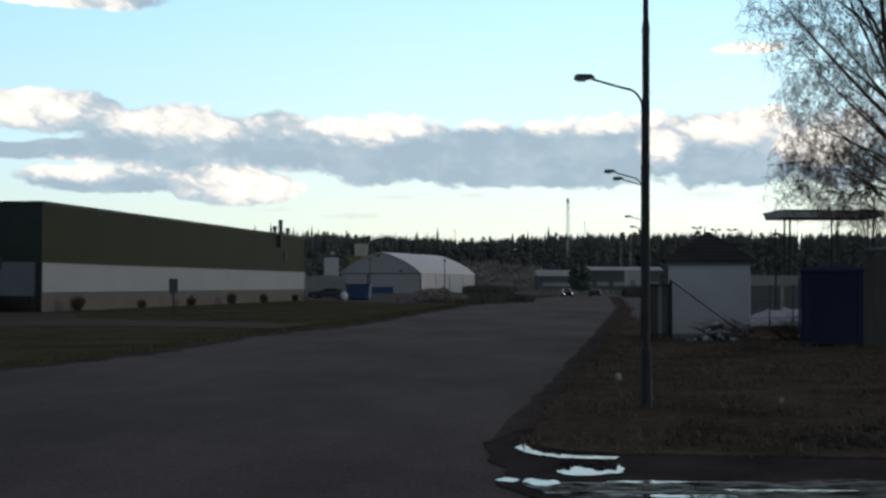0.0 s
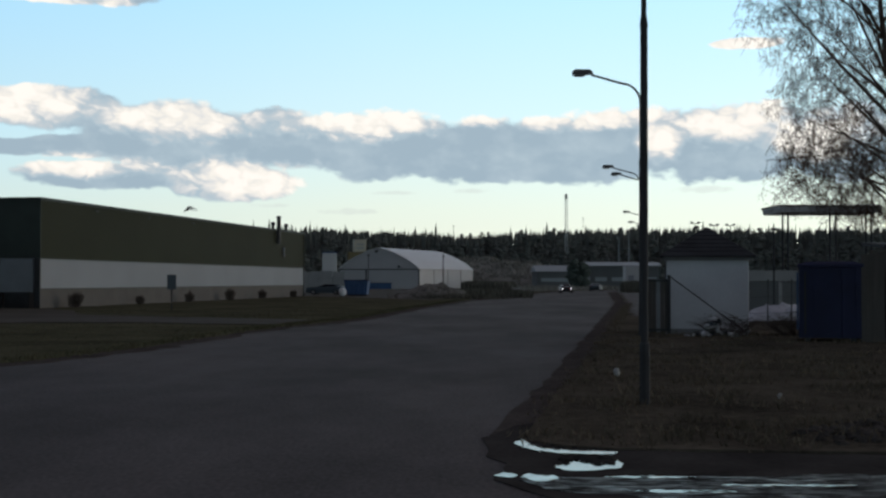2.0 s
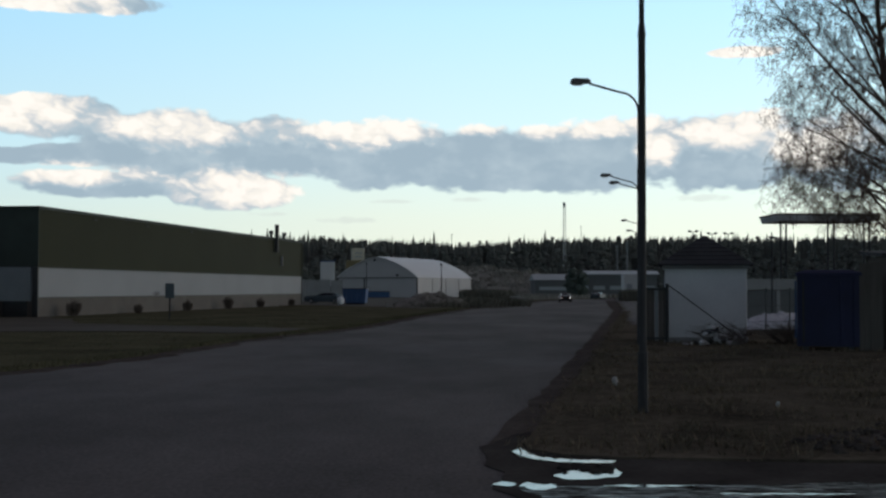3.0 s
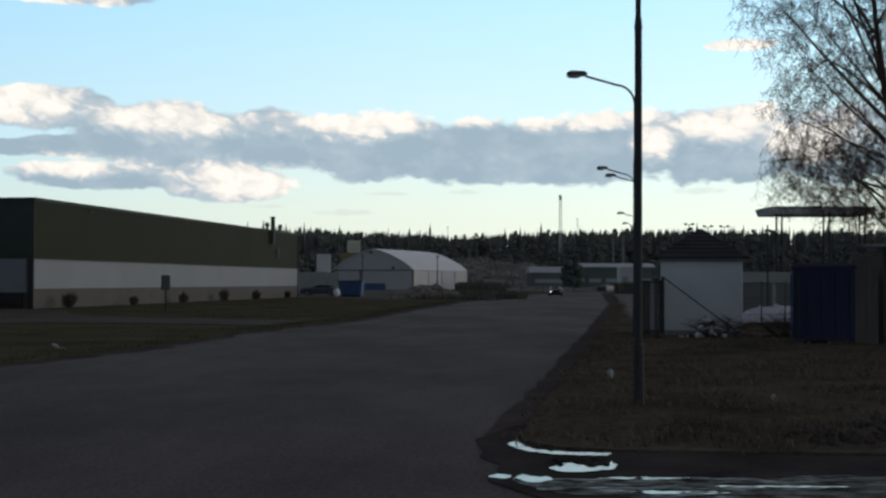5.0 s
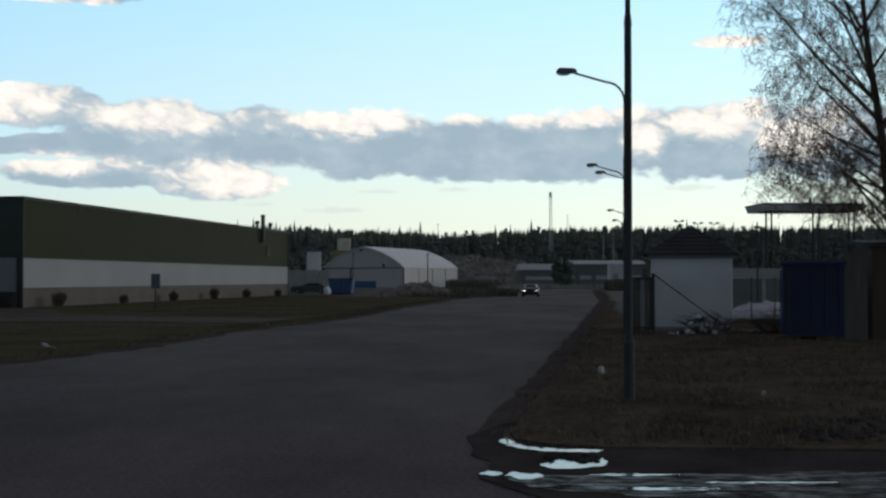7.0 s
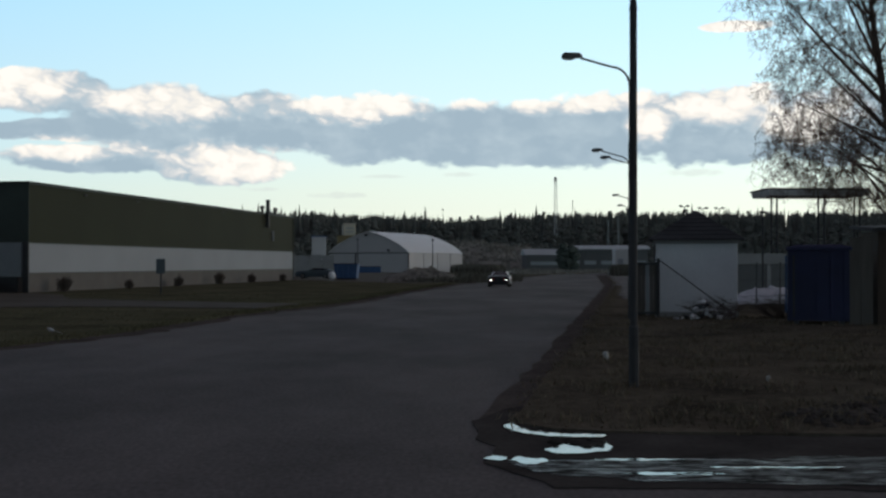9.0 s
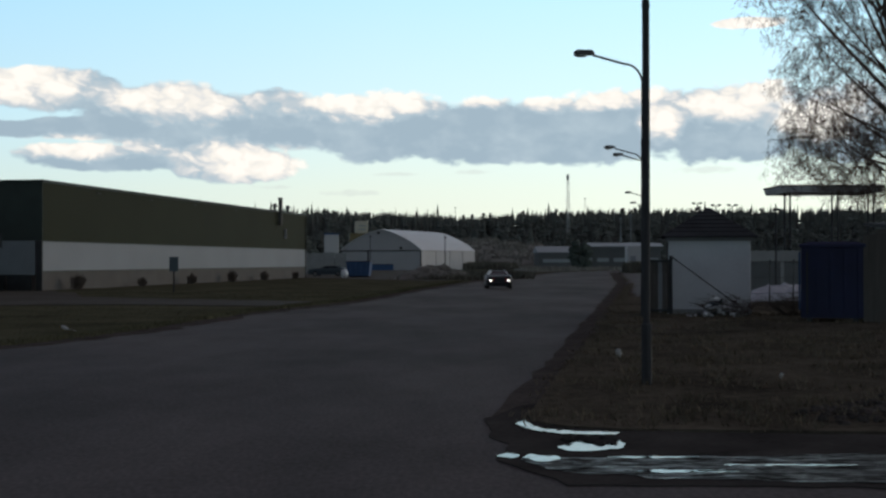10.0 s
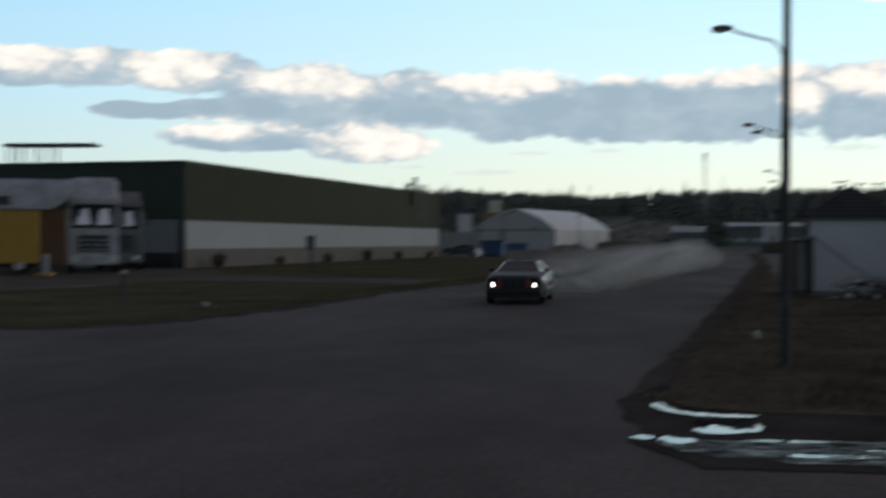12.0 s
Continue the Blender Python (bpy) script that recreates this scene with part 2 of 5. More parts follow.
def let_light_through(m, share):
    """Needles pass part of the light on."""
    nt = m.node_tree
    bsdf, end = nt.nodes["Principled BSDF"], nt.nodes["Material Output"]
    thin, mix = nt.nodes.new("ShaderNodeBsdfTranslucent"), nt.nodes.new("ShaderNodeMixShader")
    mix.inputs[0].default_value = share
    nt.links.new(bsdf.inputs["Base Color"].links[0].from_socket, thin.inputs["Color"])
    nt.links.new(bsdf.outputs[0], mix.inputs[1])
    nt.links.new(thin.outputs[0], mix.inputs[2])
    nt.links.new(mix.outputs[0], end.inputs["Surface"])


let_light_through(HAZY_NEEDLES, 0.5)
JUNIPER = material("juniper_needles", (0.075, 0.090, 0.080), 0.95, 0.2, 0.4, 5, 0.0, gloss=0.0)
# scrub of the far hillock, lightened to carry the haze in its colour
HAZY_SCRUB = material("scrub", (0.21, 0.205, 0.185), 0.95, 0.3, 0.1, 3, 0.0, second=(0.33, 0.315, 0.28), gloss=0.0)
WEEDS = material("dry_weeds", (0.11, 0.105, 0.088), 0.95, 0.3, 0.3, 5, 0.0, second=(0.18, 0.17, 0.14), gloss=0.0)
SHRUB = material("shrub_wood", (0.105, 0.088, 0.078), 0.95, 0.2, 2, 20, 0.0, gloss=0.0)
TWIGS = material("twigs", (0.105, 0.080, 0.070), 0.9, 0.3, 2, 30, 0.0, gloss=0.0)
BARK = material("birch_bark", (0.075, 0.058, 0.050), 0.9, 0.4, 2.5, 20, 0.3, second=(0.17, 0.135, 0.115), gloss=0.1)
BUDS = material("birch_buds", (0.16, 0.088, 0.045), 0.9, 0.5, 1, 20, 0.0, gloss=0.0)
WATER = material("puddle_water", (0.012, 0.012, 0.013), 0.11, 0.2, 0.6, 7, 0.10, ior=2.3)
MUD = material("wet_mud", (0.050, 0.046, 0.043), 0.9, 0.4, 1.2, 14, 0.5, gloss=0.0)
TYRE = material("tyre_rubber", (0.014, 0.014, 0.014), 0.8, 0.2, 6, 40, 0.1)
RIM = material("rim_metal", (0.30, 0.30, 0.31), 0.35, 0.1, 6, 40, 0.0, metal=0.8)
CAR_DARK = material("dark_car_paint", (0.018, 0.018, 0.022), 0.5, 0.15, 2, 20, 0.0, gloss=0.3)
CAR_WHITE = material("white_car_paint", (0.72, 0.72, 0.74), 0.35, 0.06, 2, 20, 0.0, coat=0.4)
CAR_RED = material("red_car_paint", (0.22, 0.025, 0.022), 0.4, 0.15, 2, 20, 0.0, coat=0.4)
CAR_MAROON = material("maroon_car_paint", (0.075, 0.014, 0.012), 0.5, 0.15, 2, 20, 0.0, gloss=0.3)
SHOULDER = material("dirt_shoulder", (0.060, 0.053, 0.049), 0.95, 0.3, 0.9, 12, 0.8, second=(0.095, 0.082, 0.075), gloss=0.0, detail=8, span=0.15)
CAR_GLASS = material("car_glass", (0.012, 0.013, 0.016), 0.12, 0.1, 2, 10, 0.0, gloss=0.2)
HEADLIGHT = material("headlight_glow", (1.0, 0.95, 0.90), 0.3, 0.0, 2, 10, 0.0, glow=4.5)
TRUCK_WHITE = material("truck_paint", (0.34, 0.34, 0.37), 0.5, 0.35, 1.6, 6, 0.0, coat=0.1)
TRUCK_GREY = material("grey_truck_paint", (0.115, 0.115, 0.12), 0.5, 0.3, 1.2, 12, 0.0, coat=0.2)
TRUCK_YELLOW = material("yellow_truck_paint", (0.34, 0.19, 0.025), 0.5, 0.15, 1.2, 12, 0.0)
TRUCK_BROWN = material("brown_board", (0.10, 0.045, 0.018), 0.7, 0.25, 1.2, 12, 0.0)
# mirror metal in place of glass, to return a bright sky
GLASS = material("window_glass", (0.70, 0.76, 0.78), 0.06, 0.05, 2, 10, 0.0, metal=1.0)
FEATHERS = material("grey_white_feathers", (0.36, 0.36, 0.37), 0.8, 0.2, 8, 40, 0.0)
LITTER = material("white_litter", (0.34, 0.34, 0.33), 0.7, 0.1, 8, 40, 0.1)
FAR_ROOF = material("far_pale_roof", (0.30, 0.33, 0.34), 0.6, 0.15, 0.1, 2, 0.0)
MAST_PAINT = material("mast_paint", (0.50, 0.52, 0.52), 0.6, 0.1, 0.3, 4, 0.0)
OCHRE = material("ochre_cladding", (0.17, 0.135, 0.065), 0.7, 0.15, 0.5, 8, 0.0)
FAR_WALL = material("far_grey_wall", (0.115, 0.12, 0.122), 0.8, 0.2, 0.1, 2, 0.0)
SIGN_BLUE = material("sign_panel", (0.055, 0.075, 0.09), 0.5, 0.15, 3, 20, 0.0)
CREAM = material("cream_paint", (0.46, 0.42, 0.33), 0.6, 0.12, 1, 8, 0.0)


# ---- mesh building ----
class Shape:
    """Vertices and faces gathered for one mesh."""

    def __init__(self):
        self.v, self.f = [], []

    def add(self, verts, faces):
        n = len(self.v)
        self.v += [tuple(p) for p in verts]
        self.f += [tuple(i + n for i in f) for f in faces]
        return self

    def box(self, x, y, z, sx, sy, sz, rz=0.0, chamfer=0.0):
        """A box with its centre at x, y and its underside at z; chamfer cuts the upright edges and the top."""
        c, s = math.cos(radians(rz)), math.sin(radians(rz))
        k = chamfer

        def ring(dx, dy, h):
            pts = [(-dx + k, -dy), (dx - k, -dy), (dx, -dy + k), (dx, dy - k), (dx - k, dy), (-dx + k, dy), (-dx, dy - k), (-dx, -dy + k)] if k else \
                  [(-dx, -dy), (dx, -dy), (dx, dy), (-dx, dy)]
            return [(x + c * a - s * b, y + s * a + c * b, h) for a, b in pts]
        rings = [ring(sx / 2, sy / 2, z), ring(sx / 2, sy / 2, z + sz - k)]
        if k:
            rings.append(ring(sx / 2 - k, sy / 2 - k, z + sz))
        return self.loft(rings)

    def loft(self, rings, closed=True, caps=True):
        n = len(rings[0])
        verts = [p for r in rings for p in r]
        faces = []
        for i in range(len(rings) - 1):
            for j in range(n if closed else n - 1):
                a, b = i * n + j, i * n + (j + 1) % n
                faces.append((a, b, b + n, a + n))
        if caps and closed:
            faces.append(tuple(reversed(range(n))))
            faces.append(tuple(range((len(rings) - 1) * n, len(rings) * n)))
        return self.add(verts, faces)

    def tube(self, points, radii, n=8):
        rings = []
        pts = [Vector(p) for p in points]
        for i, p in enumerate(pts):
            d = (pts[min(i + 1, len(pts) - 1)] - pts[max(i - 1, 0)]).normalized()
            u = d.cross(Vector((0, 0, 1)) if abs(d.z) < 0.95 else Vector((1, 0, 0))).normalized()
            w = u.cross(d)
            r = radii[i] if isinstance(radii, (list, tuple)) else radii
            rings.append([tuple(p + (u * math.cos(a) + w * math.sin(a)) * r) for a in (2 * math.pi * k / n for k in range(n))])
        return self.loft(rings)

    def prism(self, outline, z0, z1):
        return self.loft([[(x, y, z0) for x, y in outline], [(x, y, z1) for x, y in outline]])

    def blob(self, x, y, z, rx, ry, rz, seed=0, rough=0.2, seg=8, rows=5):
        rnd = random.Random(seed)
        rings = []
        for i in range(1, rows):
            a = math.pi * i / rows
            rings.append([(x + rx * math.sin(a) * math.cos(b) * (1 + rnd.uniform(-rough, rough)), y + ry * math.sin(a) * math.sin(b) * (1 + rnd.uniform(-rough, rough)),
                           z - rz * math.cos(a) * (1 + rnd.uniform(-rough, rough) * 0.5)) for b in (2 * math.pi * k / seg for k in range(seg))])
        return self.loft(rings)

    def mesh(self, name, mat, smooth=False):
        me = bpy.data.meshes.new(name)
        me.from_pydata(self.v, [], self.f)
        me.materials.append(mat)
        if smooth:
            me.polygons.foreach_set("use_smooth", [True] * len(me.polygons))
        me.update()
        return me


def fix_normals(ob):
    bm = bmesh.new()
    bm.from_mesh(ob.data)
    bmesh.ops.recalc_face_normals(bm, faces=bm.faces)
    bm.to_mesh(ob.data)
    bm.free()
    return ob


def thing(name, m, label, category, group=""):
    ob = new(name)
    ob.matrix_world = m
    return tagged(ob, label, category, group)


def part(name, shape, mat, parent, label="", smooth=False, place=None):
    ob = new(name, shape.mesh(name, mat, smooth))
    fix_normals(ob)
    ob.parent = parent
    if place is not None:
        ob.matrix_basis = place
    return tagged(ob, label)


def solo(name, shape, mat, label, category, m=None, kind="", smooth=False, group="", mend=True):
    ob = new(name, shape.mesh(name, mat, smooth))
    if mend:
        fix_normals(ob)
    if m is not None:
        ob.matrix_world = m
    return tagged(ob, label, category, group, kind)


def structure(name, shape, mat, smooth=False, mend=True):
    return solo(name, shape, mat, "", "", kind="structure", smooth=smooth, mend=mend)


def dust_material():
    """Thin airborne dust: a soft puff that thins out from its middle and is broken by noise."""
    m = bpy.data.materials.new("road_dust")
    m.use_nodes = True
    nt = m.node_tree
    bsdf = nt.nodes["Principled BSDF"]
    bsdf.inputs["Base Color"].default_value = (0.64, 0.60, 0.56, 1)
    bsdf.inputs["Roughness"].default_value = 1.0
    bsdf.inputs["Specular IOR Level"].default_value = 0.0
    coord = nt.nodes.new("ShaderNodeTexCoord")
    sep = nt.nodes.new("ShaderNodeSeparateXYZ")
    nt.links.new(coord.outputs["Object"], sep.inputs[0])
    u = math_of(nt, "DIVIDE", sep.outputs[0], 2.2)
    v = math_of(nt, "DIVIDE", math_of(nt, "SUBTRACT", sep.outputs[2], 0.35), 1.15)
    d = math_of(nt, "ADD", math_of(nt, "MULTIPLY", u, u), math_of(nt, "MULTIPLY", v, v))
    n = nt.nodes.new("ShaderNodeTexNoise")
    n.inputs["Scale"].default_value, n.inputs["Detail"].default_value = 0.7, 4
    nt.links.new(coord.outputs["Object"], n.inputs[0])
    soft = math_of(nt, "SUBTRACT", math_of(nt, "MULTIPLY_ADD", n.outputs[0], 0.9, 0.48), d, clamp=True)
    nt.links.new(math_of(nt, "MULTIPLY", soft, 0.58), bsdf.inputs["Alpha"])
    return m


DUST = dust_material()


def wet_material():
    """Mud with a broken film of water: shine comes and goes in streaks."""
    m = material("wet_strip", (0.020, 0.018, 0.017), 0.6, 0.4, 2.2, 16, 0.6, stretch=(0.6, 2.5, 1), gloss=0.0)
    nt = m.node_tree
    bsdf = nt.nodes["Principled BSDF"]
    coord = nt.nodes.new("ShaderNodeTexCoord")
    squeeze = nt.nodes.new("ShaderNodeMapping")
    squeeze.inputs["Scale"].default_value = (1.7, 7.5, 1)
    nt.links.new(coord.outputs["Object"], squeeze.inputs[0])
    n = nt.nodes.new("ShaderNodeTexNoise")
    n.inputs["Scale"].default_value, n.inputs["Detail"].default_value, n.inputs["Roughness"].default_value = 1.6, 9, 0.72
    nt.links.new(squeeze.outputs[0], n.inputs[0])
    film = ramp_of(nt, [(0.45, 0.0), (0.53, 0.30), (0.62, 0.9)])
    nt.links.new(n.outputs[0], film.inputs[0])
    nt.links.new(math_of(nt, "MULTIPLY", film.outputs[0], 0.62), bsdf.inputs["Specular IOR Level"])
    nt.links.new(math_of(nt, "MULTIPLY_ADD", film.outputs[0], -0.5, 0.68), bsdf.inputs["Roughness"])
    return m


WET = wet_material()


# ---- ground ----
RIGHT_EDGE = [(60, 225), (36, 205), (22.6, 178), (12.4, 92), (4.75, 40), (2.45, 24.5), (1.25, 17.0), (0.86, 14.4), (0.72, 13.5), (0.80, 13.0), (1.05, 12.65), (1.6, 12.42), (3.0, 12.3), (6.0, 12.0), (40, 10.8)]
LEFT_EDGE = [(-60, 17.0), (-20, 20.0), (-11.0, 22.5), (-9.0, 25.5), (-8.0, 30.5), (-7.1, 40.6), (-4.6, 54), (-2.9, 74), (0.1, 101), (5.5, 138), (14.0, 190), (27, 222), (45, 240)]


def sheet(name, outline, z, mat, depth=0.15):
    """A flat slab with its top at z."""
    return structure(name, Shape().prism(outline, z - depth, z), mat)


def wobbly(points, step, amount, seed):
    rnd = random.Random(seed)
    out = []
    for (x0, y0), (x1, y1) in zip(points, points[1:]):
        n = max(1, min(60, int(math.hypot(x1 - x0, y1 - y0) / step)))
        for i in range(n):
            k = i / n
            d = math.hypot(x0 + (x1 - x0) * k, y0 + (y1 - y0) * k)
            a = amount * min(1.0, d / 30) if i else 0
            out.append((x0 + (x1 - x0) * k + rnd.uniform(-a, a), y0 + (y1 - y0) * k + rnd.uniform(-a, a)))
    return out + [points[-1]]


def build_ground():
    n, rings = 48, []
    for r in (30, 200, 900, 4600):
        rings.append([(r * math.cos(2 * math.pi * k / n), r * math.sin(2 * math.pi * k / n), -0.12) for k in range(n)])
    s = Shape()
    s.loft(rings, caps=False)
    s.f.append(tuple(range(n)))
    structure("ground", s, FIELD)
    right, left = wobbly(RIGHT_EDGE, 1.6, 0.10, 1), wobbly(LEFT_EDGE, 2.2, 0.2, 2)
    sheet("road", [(-60, -60), (70, -60), (70, 240), (25, 240), (12, 190), (3.5, 138), (-2, 101), (-5, 74), (-7, 54), (-9.5, 40), (-12, 24), (-60, 19)], 0.0, ASPHALT)
    # crumbling dirt shoulders between asphalt and grass
    inner = [(x - 0.30 - 0.006 * y, y + 0.1) for x, y in RIGHT_EDGE[2:9]]
    sheet("shoulder_right", wobbly(inner + [(x + 0.5, y) for x, y in RIGHT_EDGE[8:1:-1]] + [inner[0]], 0.9, 0.10, 14)[:-1], 0.008, SHOULDER, 0.06)
    outer = [(x + 0.5 + 0.006 * y, y - 0.1) for x, y in LEFT_EDGE[2:11]]
    sheet("shoulder_left", wobbly(outer + [(x - 0.6, y) for x, y in LEFT_EDGE[10:1:-1]] + [outer[0]], 0.9, 0.28, 15)[:-1], 0.008, SHOULDER, 0.06)
    sheet("verge_right", right[::-1] + [(70, 240), (70, 9)], 0.032, SOIL, 0.06)
    apron = [(7.9, 58), (12.6, 92), (22.9, 178), (40, 178), (24, 110), (15.5, 78), (11.0, 60)]
    sheet("apron", wobbly(apron + [apron[0]], 1.5, 0.5, 33)[:-1], 0.038, ASPHALT, 0.06)
    yard = [(-90, 34), (-22, 35.5), (-18.6, 39.5), (-17.6, 47), (-12, 47.5), (-6.9, 46.0), (-6.0, 51.0), (-11, 54), (-18.0, 58), (-19.8, 64), (-23.0, 70.0), (-90, 70)]
    sheet("verge_left", left[::-1] + [(-90, 14), (-90, 150), (-30, 240)], 0.035, VERGE, 0.17)
    sheet("yard", wobbly(yard + [yard[0]], 2, 0.4, 3)[:-1], 0.06, GRAVEL_LANE, 0.1)
    sheet("far_yard", [(-16.5, 128), (-3, 104), (1.5, 116), (6.5, 150), (14, 200), (20, 232), (-40, 232), (-40, 130)], 0.045, GRAVEL_LANE, 0.1)


build_ground()


def puddle(outline, z, seed, label):
    rnd = random.Random(seed)
    pts = []
    k = len(outline)
    for i in range(k):
        (x0, y0), (x1, y1) = outline[i], outline[(i + 1) % k]
        m = max(2, int(math.hypot(x1 - x0, y1 - y0) / 0.06))
        for j in range(m):
            t = j / m
            e = 0.018
            pts.append((x0 + (x1 - x0) * t + rnd.uniform(-e, e), y0 + (y1 - y0) * t + rnd.uniform(-2 * e, 2 * e)))
    return solo("puddle", Shape().prism(pts, z - 0.02, z), WATER, label, "puddle", group="puddles at the road corner")


def build_puddles():
    mud = wobbly([(0.25, 13.4), (0.6, 14.3), (0.95, 14.8), (0.95, 13.2), (1.1, 12.6), (2.6, 12.3), (6, 11.9), (14, 11.2), (14, 9.2), (5.0, 9.25), (0.8, 9.4), (0.3, 10.6), (0.4, 11.2), (0.3, 12.4), (0.25, 13.4)], 0.3, 0.2, 7)[:-1]
    solo("mud", Shape().prism(mud, -0.1, 0.012), MUD, "dark wet mud along the road corner", "mud", kind="stuff")
    Z = 0.022
    puddle([(0.57, 12.85), (0.62, 12.62), (0.75, 12.33), (1.0, 12.14), (1.50, 12.05), (1.55, 12.22), (1.15, 12.30), (0.86, 12.45), (0.74, 12.7), (0.66, 13.2)], Z, 1, "narrow puddle mirroring the sky along the verge")
    puddle([(0.86, 11.28), (1.00, 11.42), (1.02, 11.78), (1.16, 11.86), (1.24, 11.76), (1.34, 11.86), (1.46, 11.80), (1.50, 11.42), (1.46, 11.18), (1.20, 11.05), (0.94, 11.02)], Z, 2, "small bright puddle mirroring the sky")
    puddle([(0.31, 10.72), (0.36, 10.87), (0.46, 10.88), (0.50, 10.74), (0.42, 10.60)], Z, 3, "small round puddle mirroring the sky")
    puddle([(0.53, 10.66), (0.60, 10.84), (0.72, 10.76), (0.82, 10.74), (0.85, 10.55), (0.66, 10.42)], Z, 4, "small round puddle mirroring the sky")
    rnd = random.Random(77)
    clods = Shape()
    for i in range(44):
        k = rnd.uniform(0.015, 0.05)
        clods.blob(rnd.uniform(0.98, 1.44), rnd.uniform(11.58, 11.9), 0.015, k * 1.4, k, k * 0.6, i, 0.35, 6, 4)
    for i in range(22):
        k = rnd.uniform(0.025, 0.055)
        clods.blob(rnd.uniform(0.98, 1.42), rnd.uniform(11.42, 11.80), 0.022, k * 1.5, k, k * 0.7, i + 100, 0.4, 6, 4)
    for i in range(26):
        k = rnd.uniform(0.012, 0.035)
        clods.blob(rnd.uniform(0.55, 1.5), rnd.uniform(12.1, 13.0), 0.015, k * 1.4, k, k * 0.6, i + 50, 0.35, 6, 4)
    solo("mud_clods", clods, MUD, "small clods of mud standing in the puddles", "mud", kind="stuff", mend=False)
    wet = [(0.50, 10.55), (1.2, 10.72), (3.0, 10.85), (7.5, 10.95), (14, 10.9), (14, 9.9), (6, 9.6), (2.6, 9.5), (1.5, 9.62), (0.7, 10.1)]
    solo("wet_strip", Shape().prism(wobbly(wet + [wet[0]], 0.25, 0.25, 9)[:-1], -0.05, 0.017), WET, "wet gleaming strip of mud along the road edge", "mud", kind="stuff")
    for i in range(5):
        x = 0.7 + 4.5 * rnd.random() ** 1.4
        y = rnd.choice((10.62, 10.40, 10.15, 9.95, 9.8)) + rnd.uniform(-.06, .06) + 0.03 * x
        if y < 9.75 and x < 1.6:
            continue
        w, h = rnd.uniform(0.18, 0.62), rnd.uniform(0.025, 0.075)
        ring = [(x + w * math.cos(a) * rnd.uniform(.75, 1.1), y + h * math.sin(a) * rnd.uniform(.6, 1.2)) for a in (2 * math.pi * k / 12 for k in range(12))]
        puddle(ring, Z, 20 + i, "thin streak of standing water on mud")


build_puddles()


# ---- halls and buildings ----
def warehouse():
    L, W, H = 55.5, 32.0, 6.41
    h = thing("warehouse", pose(-24.2, 71.6, 0, 0, 0, 81.2), "long flat-roofed warehouse with green, white and brick bands", "warehouse")
    part("plinth", Shape().box(L / 2, W / 2, -0.1, L - 0.06, W - 0.06, 1.27), PLINTH, h, "beige brick plinth")
    part("white_band", Shape().box(L / 2, W / 2, 1.17, L, W, 1.77), WHITE_PANEL, h, "white sheet band")
    part("cladding", Shape().box(L / 2, W / 2, 2.94, L + 0.06, W + 0.06, H - 2.94), GREEN_SHEET, h, "olive green sheet cladding")
    part("gable_cladding", Shape().box(-0.05, W / 2, 2.94, 0.05, W + 0.07, H - 2.95), GREEN_TRIM, h, "dark green gable sheet")
    part("roof", Shape().box(L / 2, W / 2, H, L - 0.3, W - 0.3, 0.05), ROOF_FELT, h)
    part("fascia", Shape().box(L / 2, -0.06, H - 0.12, L + 0.16, 0.06, 0.18), GREEN_TRIM, h)
    part("gable_fascia", Shape().box(-0.11, W / 2, H - 0.12, 0.06, W + 0.2, 0.18), GREEN_TRIM, h)
    part("drip_rail", Shape().box(L / 2, -0.05, 2.90, L + 0.1, 0.04, 0.05), GREEN_TRIM, h)
    part("drip_rail", Shape().box(L / 2, -0.03, 1.13, L + 0.1, 0.05, 0.05), DARK_STEEL, h)
    part("corner_post", Shape().box(-0.10, 0.12, 0.0, 0.09, 0.36, 2.93), DARK_STEEL, h, "dark corner post")
    part("gable_panel", Shape().box(-0.06, 2.0, 0.95, 0.08, 3.2, 1.95), GREY_DOOR, h, "grey gable panel")
    for i, y in enumerate((1.2, 2.9, 6.4, 10.2)):
        d = part("loading_door", Shape().box(-0.07, y + 0.2, 0.02, 0.06, 1.5, 2.0 if i > 1 else 0.95), DARK_STEEL if i < 2 else GREY_DOOR, h, "dark steel door")
        part("door_handle", Shape().box(-0.12, y - 0.3, 0.5, 0.05, 0.12, 0.04), GALVANISED, d)
    pipe = Shape().tube([(45.6, -0.30, 5.1), (45.6, -0.30, 7.55)], 0.2)
    pipe.tube([(45.6, -0.30, 7.55), (45.6, -0.30, 7.7)], [0.25, 0.22])
    part("flue_pipe", pipe, DARK_STEEL, h, "black flue pipe with a cap")
    for z in (5.3, 6.1):
        part("bracket", Shape().box(45.6, -0.17, z, 0.34, 0.3, 0.06), DARK_STEEL, h)
    part("wall_lamp", Shape().box(47.8, -0.12, 3.9, 0.14, 0.2, 0.9, chamfer=0.03), WHITE_PANEL, h, "pale wall fitting")
    for x in (48.0, 52.3):
        part("roof_vent", Shape().tube([(x, 1.0, H), (x, 1.0, H + 0.5), (x, 1.0, H + 0.52), (x, 1.0, H + 0.85)], [0.14, 0.14, 0.24, 0.20]), DARK_STEEL, h)
    for x in (54.9,):
        part("downpipe", Shape().tube([(x, -0.10, 0.05), (x, -0.10, H - 0.1)], 0.05, 6), GREEN_TRIM if x > 50 else GREEN_SHEET, h)
    for x in (7.2, 15.5, 24.0, 33.5):
        part("roof_scupper", Shape().box(x, -0.12, H - 0.42, 0.5, 0.06, 0.12), ROOF_FELT, h)
